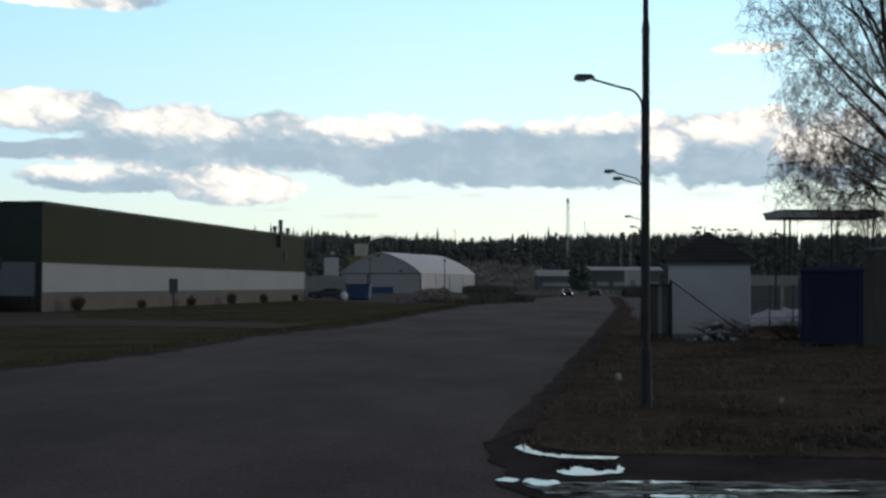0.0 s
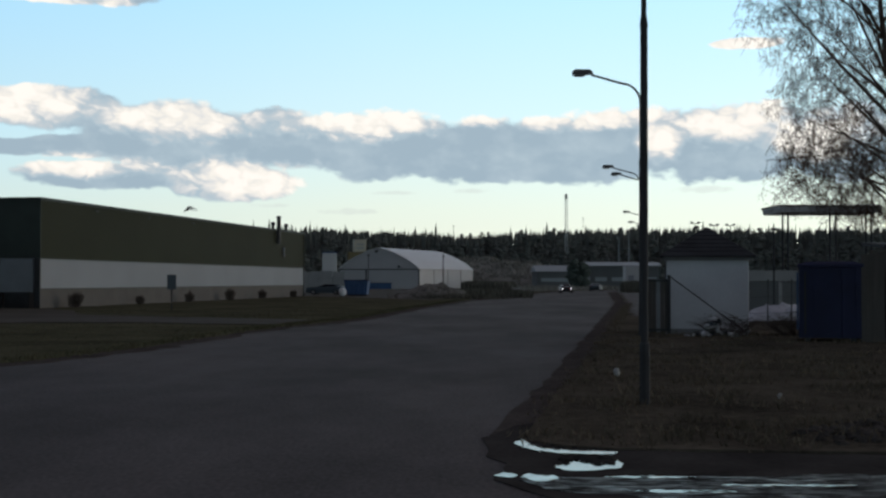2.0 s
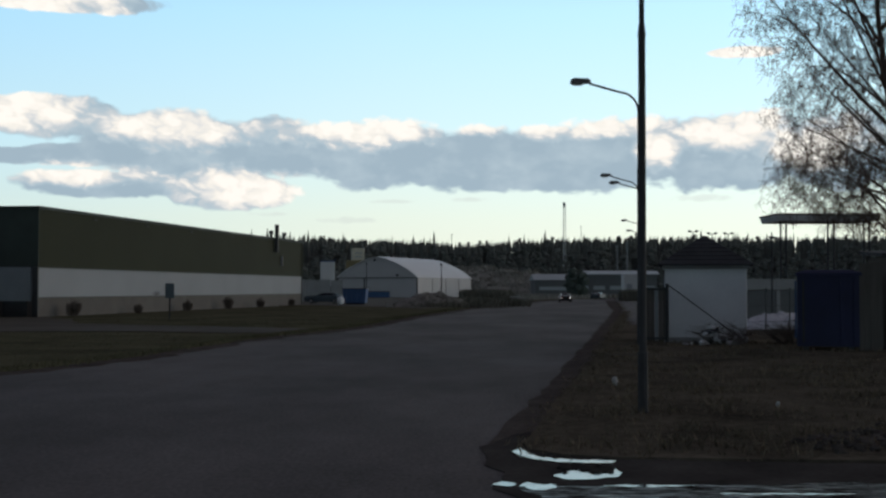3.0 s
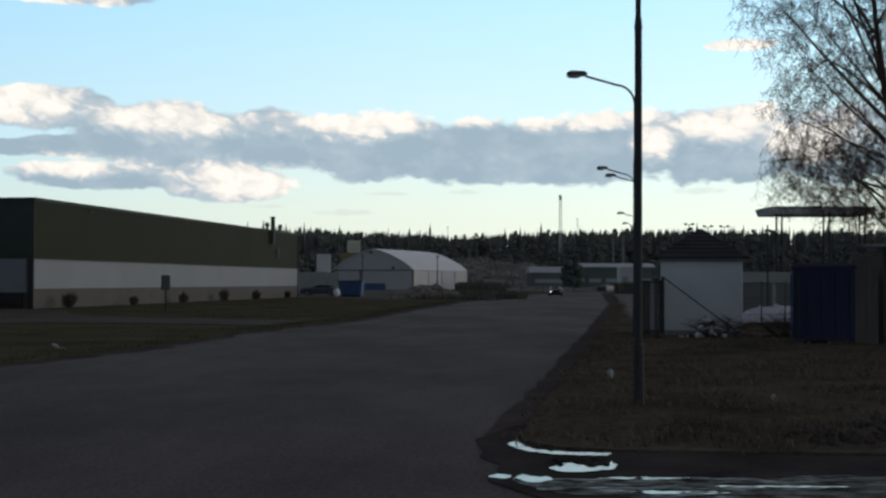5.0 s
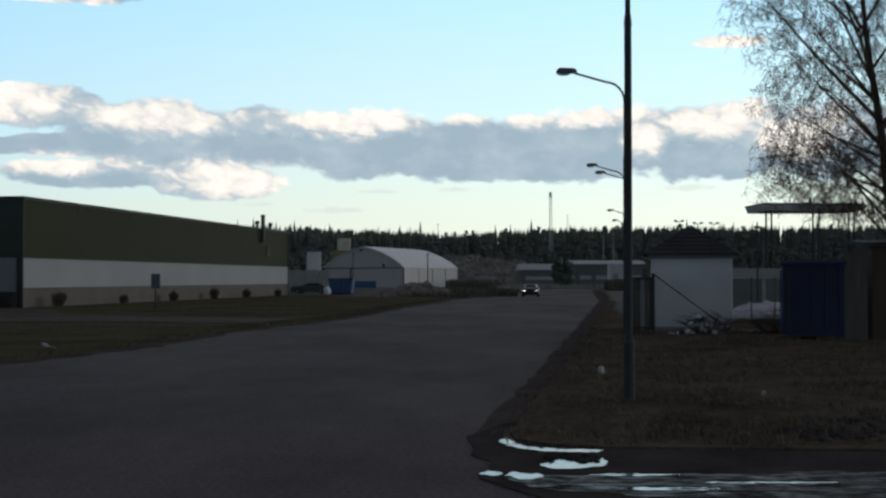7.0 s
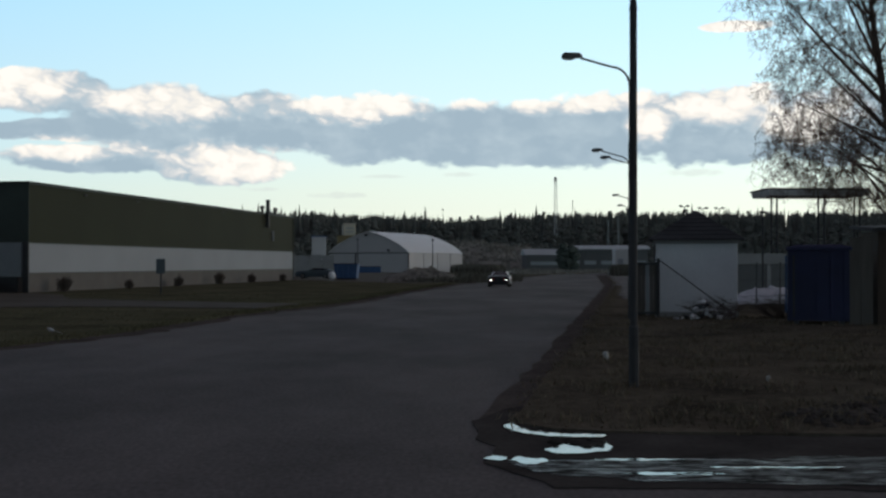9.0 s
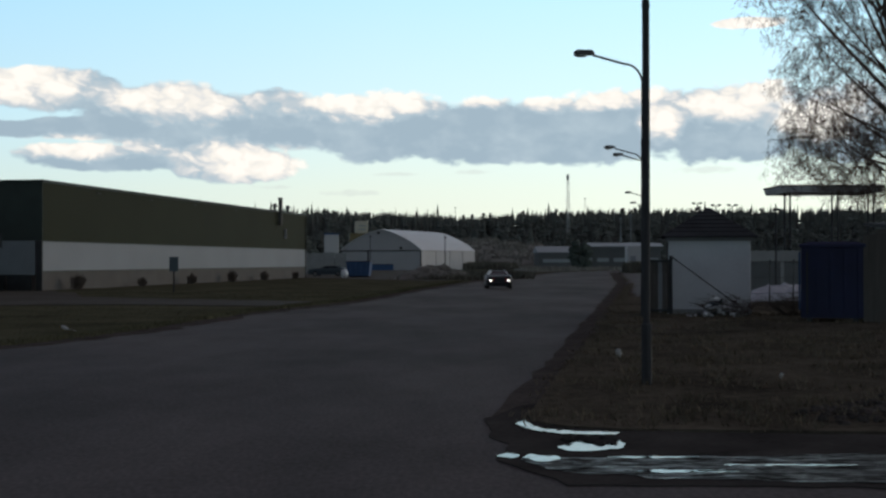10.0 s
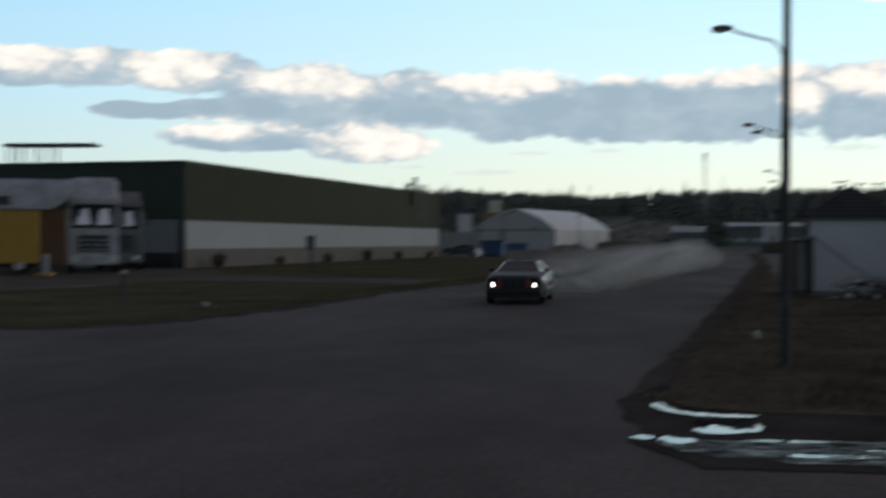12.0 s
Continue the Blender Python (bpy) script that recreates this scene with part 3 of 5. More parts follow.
    # steel frame on the roof
    f = thing("rooftop_frame", pose(-36.3, 80.0, H + 0.05, 0, 0, 4), "flat dark steel canopy frame standing on the warehouse roof", "steel frame")
    part("top_slab", Shape().box(0, 0, 1.52, 6.2, 1.6, 0.2, chamfer=0.05), DARK_STEEL, f)
    for x in (-2.9, -2.1, -0.9, 0.2):
        for y in (-0.6, 0.6):
            part("leg", Shape().tube([(x, y, 0), (x, y, 1.54)], 0.05, 6), DARK_STEEL, f)


warehouse()


def fabric_hall():
    L, w = 30.0, 8.3
    prof = [(8.3, 3.7), (7.3, 4.55), (6.2, 5.3), (4.9, 6.0), (3.4, 6.7), (1.7, 7.35), (0.0, 7.73)]
    arch = prof + [(-x, z) for x, z in prof[-2::-1]]
    h = thing("fabric_hall", pose(-15.1, 235, 0, 0, 0, -20), "pale fabric storage hall with an arched roof", "storage hall")
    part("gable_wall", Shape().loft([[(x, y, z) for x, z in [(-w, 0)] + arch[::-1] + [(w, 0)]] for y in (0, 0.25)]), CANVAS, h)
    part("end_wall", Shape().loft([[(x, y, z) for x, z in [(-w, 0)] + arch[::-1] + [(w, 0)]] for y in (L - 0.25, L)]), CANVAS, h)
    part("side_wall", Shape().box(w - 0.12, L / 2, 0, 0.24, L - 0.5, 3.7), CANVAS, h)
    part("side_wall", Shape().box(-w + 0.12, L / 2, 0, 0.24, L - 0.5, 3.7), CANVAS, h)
    outer = [(x * 1.012, z + 0.08) for x, z in arch]
    ring = outer + [(x * 0.99, z - 0.02) for x, z in arch[::-1]]
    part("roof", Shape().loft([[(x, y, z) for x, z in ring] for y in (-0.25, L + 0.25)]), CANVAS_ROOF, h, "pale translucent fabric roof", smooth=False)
    part("tie_beam", Shape().box(0, -0.06, 3.62, 2 * w, 0.10, 0.16), DARK_STEEL, h)
    for x in (-w + 0.1, w - 0.1, -2.6):
        part("gable_post", Shape().box(x, -0.08, 0, 0.22, 0.12, 3.6), DARK_STEEL, h)
    for y in (7.5, 15, 22.5):
        part("side_post", Shape().box(w + 0.06, y, 0, 0.10, 0.16, 3.7), CANVAS, h)
    part("gable_lamp", Shape().box(-0.4, -0.2, 6.9, 0.5, 0.3, 0.4, chamfer=0.06), DARK_STEEL, h)
    part("gable_lamp", Shape().box(4.2, -0.2, 4.0, 0.5, 0.3, 0.4, chamfer=0.06), DARK_STEEL, h)
    d = part("gate", Shape().box(-0.6, -0.09, 0, 6.4, 0.12, 1.15), BLUE_TARP, h, "dark blue lower gate")
    part("gate_rail", Shape().box(-0.6, -0.18, 1.1, 6.6, 0.06, 0.1), DARK_STEEL, d)


fabric_hall()


def gatehouse():
    k = thing("utility_hut", pose(7.95, 40.0, 0, 0, 0, -10), "small white plastered utility hut with a dark hipped roof", "hut")
    part("wall", Shape().box(0, 0, -0.05, 2.5, 2.5, 2.42, chamfer=0.02), PLASTER, k)
    part("cornice", Shape().box(0, 0, 2.32, 2.66, 2.66, 0.11), CONCRETE, k)
    roof = Shape().loft([[(x * 1.46, y * 1.46, 2.43) for x, y in ((-1, -1), (1, -1), (1, 1), (-1, 1))], [(x * 1.45, y * 1.45, 2.48) for x, y in ((-1, -1), (1, -1), (1, 1), (-1, 1))],
                         [(x * 0.05, y * 0.05, 3.40) for x, y in ((-1, -1), (1, -1), (1, 1), (-1, 1))]])
    part("roof", roof, SLATE, k, "dark hipped roof")
    for i in range(1, 7):
        z, r = 2.48 + 0.128 * i, 1.45 - 0.195 * i
        part("roof_course", Shape().box(0, -r - 0.005, z - 0.012, 2 * r, 0.03, 0.024), SLATE, k)
    d = part("door", Shape().box(-1.26, 0.2, 0.05, 0.05, 0.9, 1.95), GREY_DOOR, k, "grey steel door")
    part("door_handle", Shape().box(-1.30, -0.15, 1.0, 0.06, 0.12, 0.04), GALVANISED, d)
    part("base_course", Shape().box(0, 0, -0.03, 2.56, 2.56, 0.22), CONCRETE, k)
    # stay wire in front of the hut
    s = Shape().tube([(6.45, 38.3, 1.85), (8.75, 37.9, 0.1)], 0.022, 6)
    st = solo("stay_wire", s, DARK_STEEL, "taut dark stay wire running down to the ground", "wire")
    # gate
    g = thing("yard_gate", pose(6.02, 38.2, 0, 0, 0, -6), "dark sheet-metal gate leaf between steel posts", "gate")
    for x in (-0.36, 0.42):
        part("post", Shape().tube([(x, 0, 0), (x, 0, 1.86)], 0.05, 8), DARK_STEEL, g)
    part("top_rail", Shape().box(0.03, 0, 1.66, 0.74, 0.05, 0.06), DARK_STEEL, g)
    part("bottom_rail", Shape().box(0.03, 0, 0.16, 0.74, 0.05, 0.06), DARK_STEEL, g)
    for i in range(6):
        part("board", Shape().box(-0.28 + i * 0.125, 0.03, 0.12, 0.115, 0.022, 1.62), GREY_WOOD if i % 3 else GREY_DOOR, g)


gatehouse()


def blue_container():
    b = thing("waste_container", pose(10.38, 34.9, 0.03, 0, 0, -16), "dark blue ribbed steel waste container on soil", "container")
    part("body", Shape().box(0, 0, 0.1, 1.66, 1.75, 1.95, chamfer=0.03), BLUE_STEEL, b)
    part("rim", Shape().box(0, 0, 2.03, 1.74, 1.83, 0.1, chamfer=0.02), BLUE_STEEL, b)
    for i in range(5):
        part("rib", Shape().box(-0.72 + i * 0.36, -0.90, 0.16, 0.09, 0.06, 1.86), BLUE_STEEL, b)
    part("side_bar", Shape().box(-0.66, -0.95, 0.2, 0.05, 0.04, 1.7), GALVANISED, b, "pale latch bar")
    part("side_bar", Shape().box(-0.87, -0.4, 0.3, 0.05, 0.08, 1.6), BLUE_TARP, b)
    part("skid", Shape().box(-0.6, 0, 0, 0.14, 1.7, 0.12), DARK_STEEL, b)
    part("skid", Shape().box(0.6, 0, 0, 0.14, 1.7, 0.12), DARK_STEEL, b)
    part("lid", Shape().loft([[(x * 0.82, y * 0.86, 2.13) for x, y in ((-1, -1), (1, -1), (1, 1), (-1, 1))], [(x * 0.6, y * 0.8, 2.19) for x, y in ((-1, -1), (1, -1), (1, 1), (-1, 1))]]), BLUE_STEEL, b)
    # timber shed
    s = thing("timber_shed", pose(11.38, 33.8, 0.03, 0, 0, -6), "dark brown timber shed with a weathered grey end", "shed")
    part("wall", Shape().box(2.2, 1.3, 0, 3.8, 2.4, 2.55), BROWN_WOOD, s)
    rnd = random.Random(4)
    for i in range(4):
        part("plank", Shape().box(-0.40 + 0.155 * i, 0.02 + rnd.uniform(-.01, .01), 0, 0.148, 0.05, 2.42 + rnd.uniform(-.05, .03)), GREY_WOOD, s, "weathered grey plank")
    for i in range(26):
        part("plank", Shape().box(0.36 + 0.148 * i, 0.055 + rnd.uniform(-.008, .008), 0, 0.142, 0.05, 2.55 + rnd.uniform(-.02, .02)), BROWN_WOOD, s)
    part("roof", Shape().loft([[(0.1, -0.15, 2.55), (4.3, -0.15, 2.62), (4.3, 2.75, 2.75), (0.1, 2.75, 2.68)], [(0.1, -0.15, 2.64), (4.3, -0.15, 2.71), (4.3, 2.75, 2.84), (0.1, 2.75, 2.77)]]), SLATE, s)


blue_container()


def open_canopy():
    c = thing("open_canopy", pose(23.6, 80, -0.12, 0, 0, 2), "flat pale canopy roof standing on slim steel posts", "canopy")
    part("roof_slab", Shape().loft([[(-3.6, -2, 6.46), (2.8, -2, 6.46), (2.8, 2, 6.46), (-3.6, 2, 6.46)], [(-3.6, -2, 6.38), (2.8, -2, 6.38), (2.8, 2, 6.38), (-3.6, 2, 6.38)],
                                    [(-3.5, -1.95, 6.08), (2.7, -1.95, 6.08), (2.7, 1.95, 6.08), (-3.5, 1.95, 6.08)]]), CANVAS, c)
    part("roof_edge", Shape().box(-0.4, 0, 6.46, 6.5, 4.1, 0.09), GALVANISED, c)
    for x in (-3.2, -2.85, -0.2, 0.18, 2.1, 2.45):
        part("post", Shape().tube([(x, -1.2, 0), (x, -1.2, 6.1)], 0.06, 8), GALVANISED, c)
    w = thing("yard_wall", pose(18.5, 70, 0, 0, 0, 3), "low grey concrete yard wall with posts", "wall")
    for i in range(6):
        part("panel", Shape().box(-5 + i * 3.0, 0, 0.05, 2.9, 0.14, 1.55), FAR_WALL, w)
        part("top_panel", Shape().box(-5 + i * 3.0, -0.02, 1.66, 2.9, 0.14, 0.6), CONCRETE, w, "pale upper panel")
        part("post", Shape().box(-6.5 + i * 3.0, 0, 0, 0.2, 0.22, 2.3), CONCRETE, w)
    heap = Shape()
    rows, n, m = [], 34, 16
    for i in range(m + 1):
        row = []
        for j in range(n + 1):
            x, y = 11.9 + 3.4 * j / n, 51 + 2.4 * i / m
            g = (math.sin(math.pi * j / n) * math.sin(math.pi * i / m)) ** 0.4
            row.append((x, y, g * (0.66 + 0.22 * noise.noise(Vector((x * 1.3, y * 1.3, 4))) + 0.22 * noise.noise(Vector((x * 4, y * 4, 4))))))
        rows.append(row)
    heap.loft(rows, closed=False, caps=False)
    solo("snow_bank", heap, SNOW, "dirty white bank of old snow", "snow bank", smooth=True)
    f = thing("wire_fence", pose(0, 0, 0), "slack wire fence on thin steel posts", "fence")
    for i in range(7):
        part("post", Shape().tube([(9.6 + i * 0.95, 46.0 + 0.25 * i, 0), (9.6 + i * 0.95 + 0.03, 46.0 + 0.25 * i, 1.75)], 0.025, 6), DARK_STEEL, f)
    for z in (0.5, 1.1, 1.68):
        part("wire", Shape().tube([(9.6 + i * 0.475, 46.0 + 0.125 * i, z - 0.03 * (i % 2)) for i in range(13)], 0.008, 4), DARK_STEEL, f)


open_canopy()


def far_buildings():
    a = thing("low_shed", pose(33.0, 262, 0, 0, 0, -2), "long low shed with a pale metal roof", "shed")
    part("wall", Shape().box(0, 0, 0, 17, 9, 4.6), FAR_WALL, a)
    part("roof", Shape().loft([[(-9, -5, 4.55), (9, -5, 4.55), (9, 5, 4.55), (-9, 5, 4.55)], [(-9, -5, 4.75), (9, -5, 4.75), (9, 5, 4.75), (-9, 5, 4.75)], [(-8.8, -0.3, 5.5), (8.8, -0.3, 5.5), (8.8, 0.3, 5.5), (-8.8, 0.3, 5.5)]]), FAR_ROOF, a)
    for i in range(5):
        part("window_strip", Shape().box(-6.8 + 3.4 * i, -4.53, 1.5, 2.4, 0.08, 0.8), FAR_ROOF, a)
    b = thing("low_shed", pose(19.5, 255, 0, 0, 0, 4), "low grey shed with a pale metal roof", "shed")
    part("wall", Shape().box(0, 0, 0, 8, 7, 3.4), FAR_WALL, b)
    part("roof", Shape().loft([[(-4.3, -3.8, 3.4), (4.3, -3.8, 3.4), (4.3, 3.8, 3.4), (-4.3, 3.8, 3.4)], [(-4.3, -3.8, 3.5), (4.3, -3.8, 3.5), (4.3, 3.8, 3.5), (-4.3, 3.8, 3.5)], [(-4.2, -0.1, 4.7), (4.2, -0.1, 4.7), (4.2, 0.1, 4.7), (-4.2, 0.1, 4.7)]]), FAR_ROOF, b)
    part("window_strip", Shape().box(0, -3.53, 1.4, 6.2, 0.08, 0.7), FAR_ROOF, b)
    c = thing("site_cabin", pose(25.0, 180, 0, 0, 0, 0), "small white site cabin beside the road", "cabin")
    part("body", Shape().box(0, 0, 0.3, 2.1, 3.2, 3.45, chamfer=0.05), CANVAS, c)
    part("skid", Shape().box(0, 0, 0, 1.9, 3.0, 0.3), DARK_STEEL, c)
    part("door", Shape().box(-0.3, -1.62, 0.4, 0.8, 0.06, 2.0), WHITE_PANEL, c)
    d = thing("tower_cabin", pose(-17.9, 172, 0, 0, 0, 6), "tall pale cabin with a dark base", "cabin")
    part("body", Shape().box(0, 0, 2.1, 2.0, 2.2, 3.3, chamfer=0.06), CANVAS_ROOF, d)
    part("base", Shape().box(0, 0, 0, 2.2, 2.4, 2.1), DARK_STEEL, d)
    part("cap", Shape().box(0, 0, 5.4, 2.1, 2.3, 0.15), BLUE_TARP, d)
    e = thing("boundary_wall", pose(-18.5, 165, 0, 0, 0, 2), "low pale boundary wall", "wall")
    for i in range(4):
        part("panel", Shape().box(-2.4 + i * 1.65, 0, 0, 1.6, 0.16, 2.9 - 0.1 * (i % 2)), CONCRETE, e)
    f = thing("silo", pose(-22.0, 275, 0, 0, 0, 10), "cream silo head above a dull yellow shaft", "silo")
    part("head", Shape().box(0, 0, 7.9, 2.7, 2.7, 2.7, chamfer=0.12), CREAM, f)
    part("shaft", Shape().box(-0.8, 0, 0, 3.6, 2.6, 7.9), OCHRE, f)
    for z in (8.6, 9.4):
        part("louvre", Shape().box(0.1, -1.38, z, 1.7, 0.08, 0.25), FAR_ROOF, f)


far_buildings()


# ---- lamps and masts ----
def lamp_post(x, y, h, size=1.0):
    p = thing("street_lamp", pose(x, y, 0) @ Matrix.Scale(size, 4), "tall grey steel street lamp with a curved arm", "street lamp", "street lamps along the road")
    part("base_sleeve", Shape().tube([(0, 0, 0), (0, 0, 0.9), (0, 0, 0.93)], [0.075, 0.075, 0.058]), GALVANISED, p)
    part("pole", Shape().tube([(0, 0, 0.9), (0, 0, h * 0.66)], 0.054, 10), GALVANISED, p)
    part("collar", Shape().tube([(0, 0, h * 0.655), (0, 0, h * 0.675)], [0.062, 0.045], 10), GALVANISED, p)
    pts = [(0, 0, h * 0.67), (0, 0, h - 0.95)]
    for i in range(1, 7):
        a = math.pi / 2 * i / 6
        pts.append((-0.55 * (1 - math.cos(a)), 0, h - 0.95 + 0.62 * math.sin(a)))
    pts.append((-1.5, 0, h - 0.06))
    part("arm", Shape().tube(pts, [0.04] * 2 + [0.034] * 7, 8), GALVANISED, p)
    head = Shape().loft([[(-1.45 - 0.62 * k, s * wd, h - 0.05 + dz) for s, dz in ((-1, 0), (-0.75, top), (0.75, top), (1, 0))] for k, wd, top in
                         ((0, 0.06, 0.08), (0.15, 0.13, 0.14), (0.85, 0.15, 0.15), (1.0, 0.12, 0.09))])
    hd = part("lamp_head", head, LAMP_SHELL, p, "dark lamp housing")
    part("bowl", Shape().blob(-1.86, 0, h - 0.06, 0.22, 0.12, 0.07, 1, 0.0), LAMP_BOWL, hd, "milky lamp bowl", smooth=True)
    return p


LAMPS = [(2.51, 16.83, 8.43), (5.52, 37.7, 8.0), (10.05, 69.0, 8.0), (11.1, 73.7, 8.0), (17.2, 114.5, 8.0), (20.4, 134.6, 8.0), (31.5, 190, 8.0)]
for lx, ly, lh in LAMPS:
    lamp_post(lx, ly, lh, 0.93 if ly < 20 else 1.0)


def thin_pole(x, y, h, r, label, cat="pole", mat=None):
    p = thing("utility_pole", pose(x, y, 0), label, cat, "thin poles")
    part("shaft", Shape().tube([(0, 0, 0), (0, 0, h)], [r, r * 0.6], 6), mat or GALVANISED, p)
    part("top_bracket", Shape().box(0, 0, h - 0.3, r * 5, r * 2, 0.12), mat or GALVANISED, p)


thin_pole(-12.0, 165, 5.2, 0.07, "thin steel pole beside the fabric hall")
thin_pole(-2.0, 160, 5.0, 0.08, "thin steel pole beside the fabric hall")
thin_pole(35.4, 275, 11.3, 0.16, "thin pale pole near the far sheds", mat=FAR_ROOF)
thin_pole(37.6, 275, 12.0, 0.16, "thin pale pole near the far sheds", mat=FAR_ROOF)
thin_pole(13.9, 55, 4.2, 0.05, "thin steel fence pole")
thin_pole(-1.6, 380, 18.5, 0.12, "thin mast rising above the wood")
thin_pole(40.0, 400, 22.0, 0.12, "thin mast rising above the wood")


def lattice_mast():
    m = thing("radio_mast", pose(30.2, 350, 0), "slim lattice radio mast above the wood", "mast")
    H = 25.5
    for a in range(3):
        c, s = math.cos(a * 2.094), math.sin(a * 2.094)
        part("leg", Shape().tube([(0.55 * c, 0.55 * s, 0), (0.34 * c, 0.34 * s, H)], 0.08, 5), MAST_PAINT, m)
    for i in range(26):
        a0, a1 = (i % 3) * 2.094, ((i + 1) % 3) * 2.094
        part("brace", Shape().tube([(0.5 * math.cos(a0), 0.5 * math.sin(a0), i * H / 26), (0.5 * math.cos(a1), 0.5 * math.sin(a1), (i + 1) * H / 26)], 0.05, 4), MAST_PAINT, m)
    part("antenna_drum", Shape().tube([(0, 0, H - 0.9), (0, 0, H + 0.5)], 0.38, 8), MAST_PAINT, m)


lattice_mast()


# ---- plants ----
def spruce(s, x, y, h, rnd, tiers=6, wide=None):
    """Tapered tiers of drooping boughs with a ragged rim, about a bare stem."""
    s.tube([(x, y, -0.1), (x, y, h)], [h * 0.012 + 0.05, 0.02], 4)
    r = h * (wide or rnd.uniform(0.11, 0.17))
    for i in range(tiers):
        k = i / tiers
        z0, z1 = h * (0.10 + 0.86 * k), h * min(1.0, 0.10 + 0.86 * k + 0.30 - 0.14 * k)
        rr = r * (1 - k) ** 0.85 + 0.12
        n = 9
        ring = [(x + rr * q * math.cos(a), y + rr * q * math.sin(a), z0 + rnd.uniform(-0.03, 0.03) * h)
                for a, q in ((2 * math.pi * (j + rnd.uniform(-0.2, 0.2)) / n, 1.0 if j % 2 else rnd.uniform(0.45, 0.7)) for j in range(n))]
        top = (x + rnd.uniform(-.1, .1), y, z1)
        base = len(s.v)
        s.v += ring + [top]
        s.f += [(base + j, base + (j + 1) % n, base + n) for j in range(n)]


def pine(s, x, y, h, rnd):
    """A bare stem under a rounded crown of ragged clumps."""
    s.tube([(x, y, -0.1), (x, y, h * 0.9)], [h * 0.011 + 0.05, 0.04], 4)
    for i in range(14):
        k = i / 13
        a, q = rnd.uniform(0, 6.28), rnd.uniform(0.2, 1.0) * 0.075 * h * math.sin(math.pi * (0.25 + 0.70 * k))
        w = h * rnd.uniform(.035, .055) * (1.15 - 0.5 * k)
        s.blob(x + q * math.cos(a), y + q * math.sin(a), h * (0.62 + 0.34 * k), w, w, w * rnd.uniform(.7, 1.0), rnd.random(), 0.4, 6, 4)


def leafy(s, x, y, h, rnd):
    """A young tree: a thin stem wrapped in overlapping ragged clumps."""
    s.tube([(x, y, -0.1), (x, y, h)], [0.10, 0.02], 3)
    for i in range(10):
        k = (i + rnd.random()) / 10
        a, w = rnd.uniform(0, 6.28), (0.9 + 0.09 * h) * (1.1 - 0.75 * k) * rnd.uniform(0.7, 1.1)
        q = 0.8 * w * rnd.random()
        s.blob(x + q * math.cos(a), y + q * math.sin(a), h * (0.04 + 0.90 * k), w, w, w * rnd.uniform(0.7, 1.0), rnd.random(), 0.45, 6, 4)


def wood_height(a):
    """Height of the wood's edge by bearing, in degrees to the right."""
    marks = [(-180, 18), (-40, 18), (-12, 17.8), (-8, 18.3), (-4.0, 17.2), (-1.5, 16.6), (0.6, 15.7), (1.6, 16.2), (3.2, 17.2), (6, 17.6), (9, 17.9), (14, 17.5), (20, 17.6), (40, 18), (180, 18)]
    for (a0, h0), (a1, h1) in zip(marks, marks[1:]):
        if a <= a1:
            return h0 + (h1 - h0) * (a - a0) / (a1 - a0)
    return 18


def build_wood():
    rnd = random.Random(21)

    def at(a, d):
        return d * math.sin(radians(a)), d * math.cos(radians(a))
    # the closed canopy
    s = Shape()
    for i in range(2600):
        a, d = rnd.uniform(-30, 26), rnd.uniform(372, 470)
        spruce(s, *at(a, d), wood_height(a) * 1.03 * d / 400 * rnd.uniform(0.94, 1.02), rnd, 5, rnd.uniform(0.14, 0.21))
    # unseen trees added at the sides and behind, to close the horizon for reflections
    for i in range(600):
        a, d = rnd.uniform(26, 330), rnd.uniform(240, 420)
        spruce(s, *at(a, d), rnd.uniform(13, 19), rnd, 4)
    # single crowns that stand above it
    a = -30.0
    while a < 26:
        a += rnd.choice((0.12, 0.2, 0.3, 0.42, 0.6))
        h = wood_height(a) * rnd.choice((1.02, 1.04, 1.06, 1.08, 1.12))
        x, y = at(a, rnd.uniform(392, 408))
        if rnd.random() < 0.62:
            spruce(s, x, y, h * rnd.uniform(1.0, 1.04), rnd, 7, rnd.uniform(0.075, 0.12))
        else:
            pine(s, x, y, h, rnd)
    for a, h in ((-1.05, 20.2), (4.05, 20.6), (4.35, 18.8), (4.9, 19.2), (-7.0, 19.3), (-6.1, 19.0), (-2.0, 19.0), (12.6, 19.4)):
        spruce(s, *at(a, 398), h, rnd, 7, 0.11)
    solo("far_wood", s, HAZY_NEEDLES, "dark spruce and pine wood along the horizon", "woodland", kind="stuff", mend=False)
    # younger spruces along the edge of the wood
    rnd = random.Random(22)
    u = Shape()
    for i in range(1150):
        a, d = rnd.uniform(-30, 26), rnd.uniform(336, 372)
        leafy(u, *at(a, d), wood_height(a) * (0.34 + 0.56 * (d - 336) / 36) * rnd.uniform(0.85, 1.1), rnd)
    solo("young_wood", u, HAZY_NEEDLES, "younger dark trees along the edge of the wood", "woodland", kind="stuff", mend=False)


build_wood()


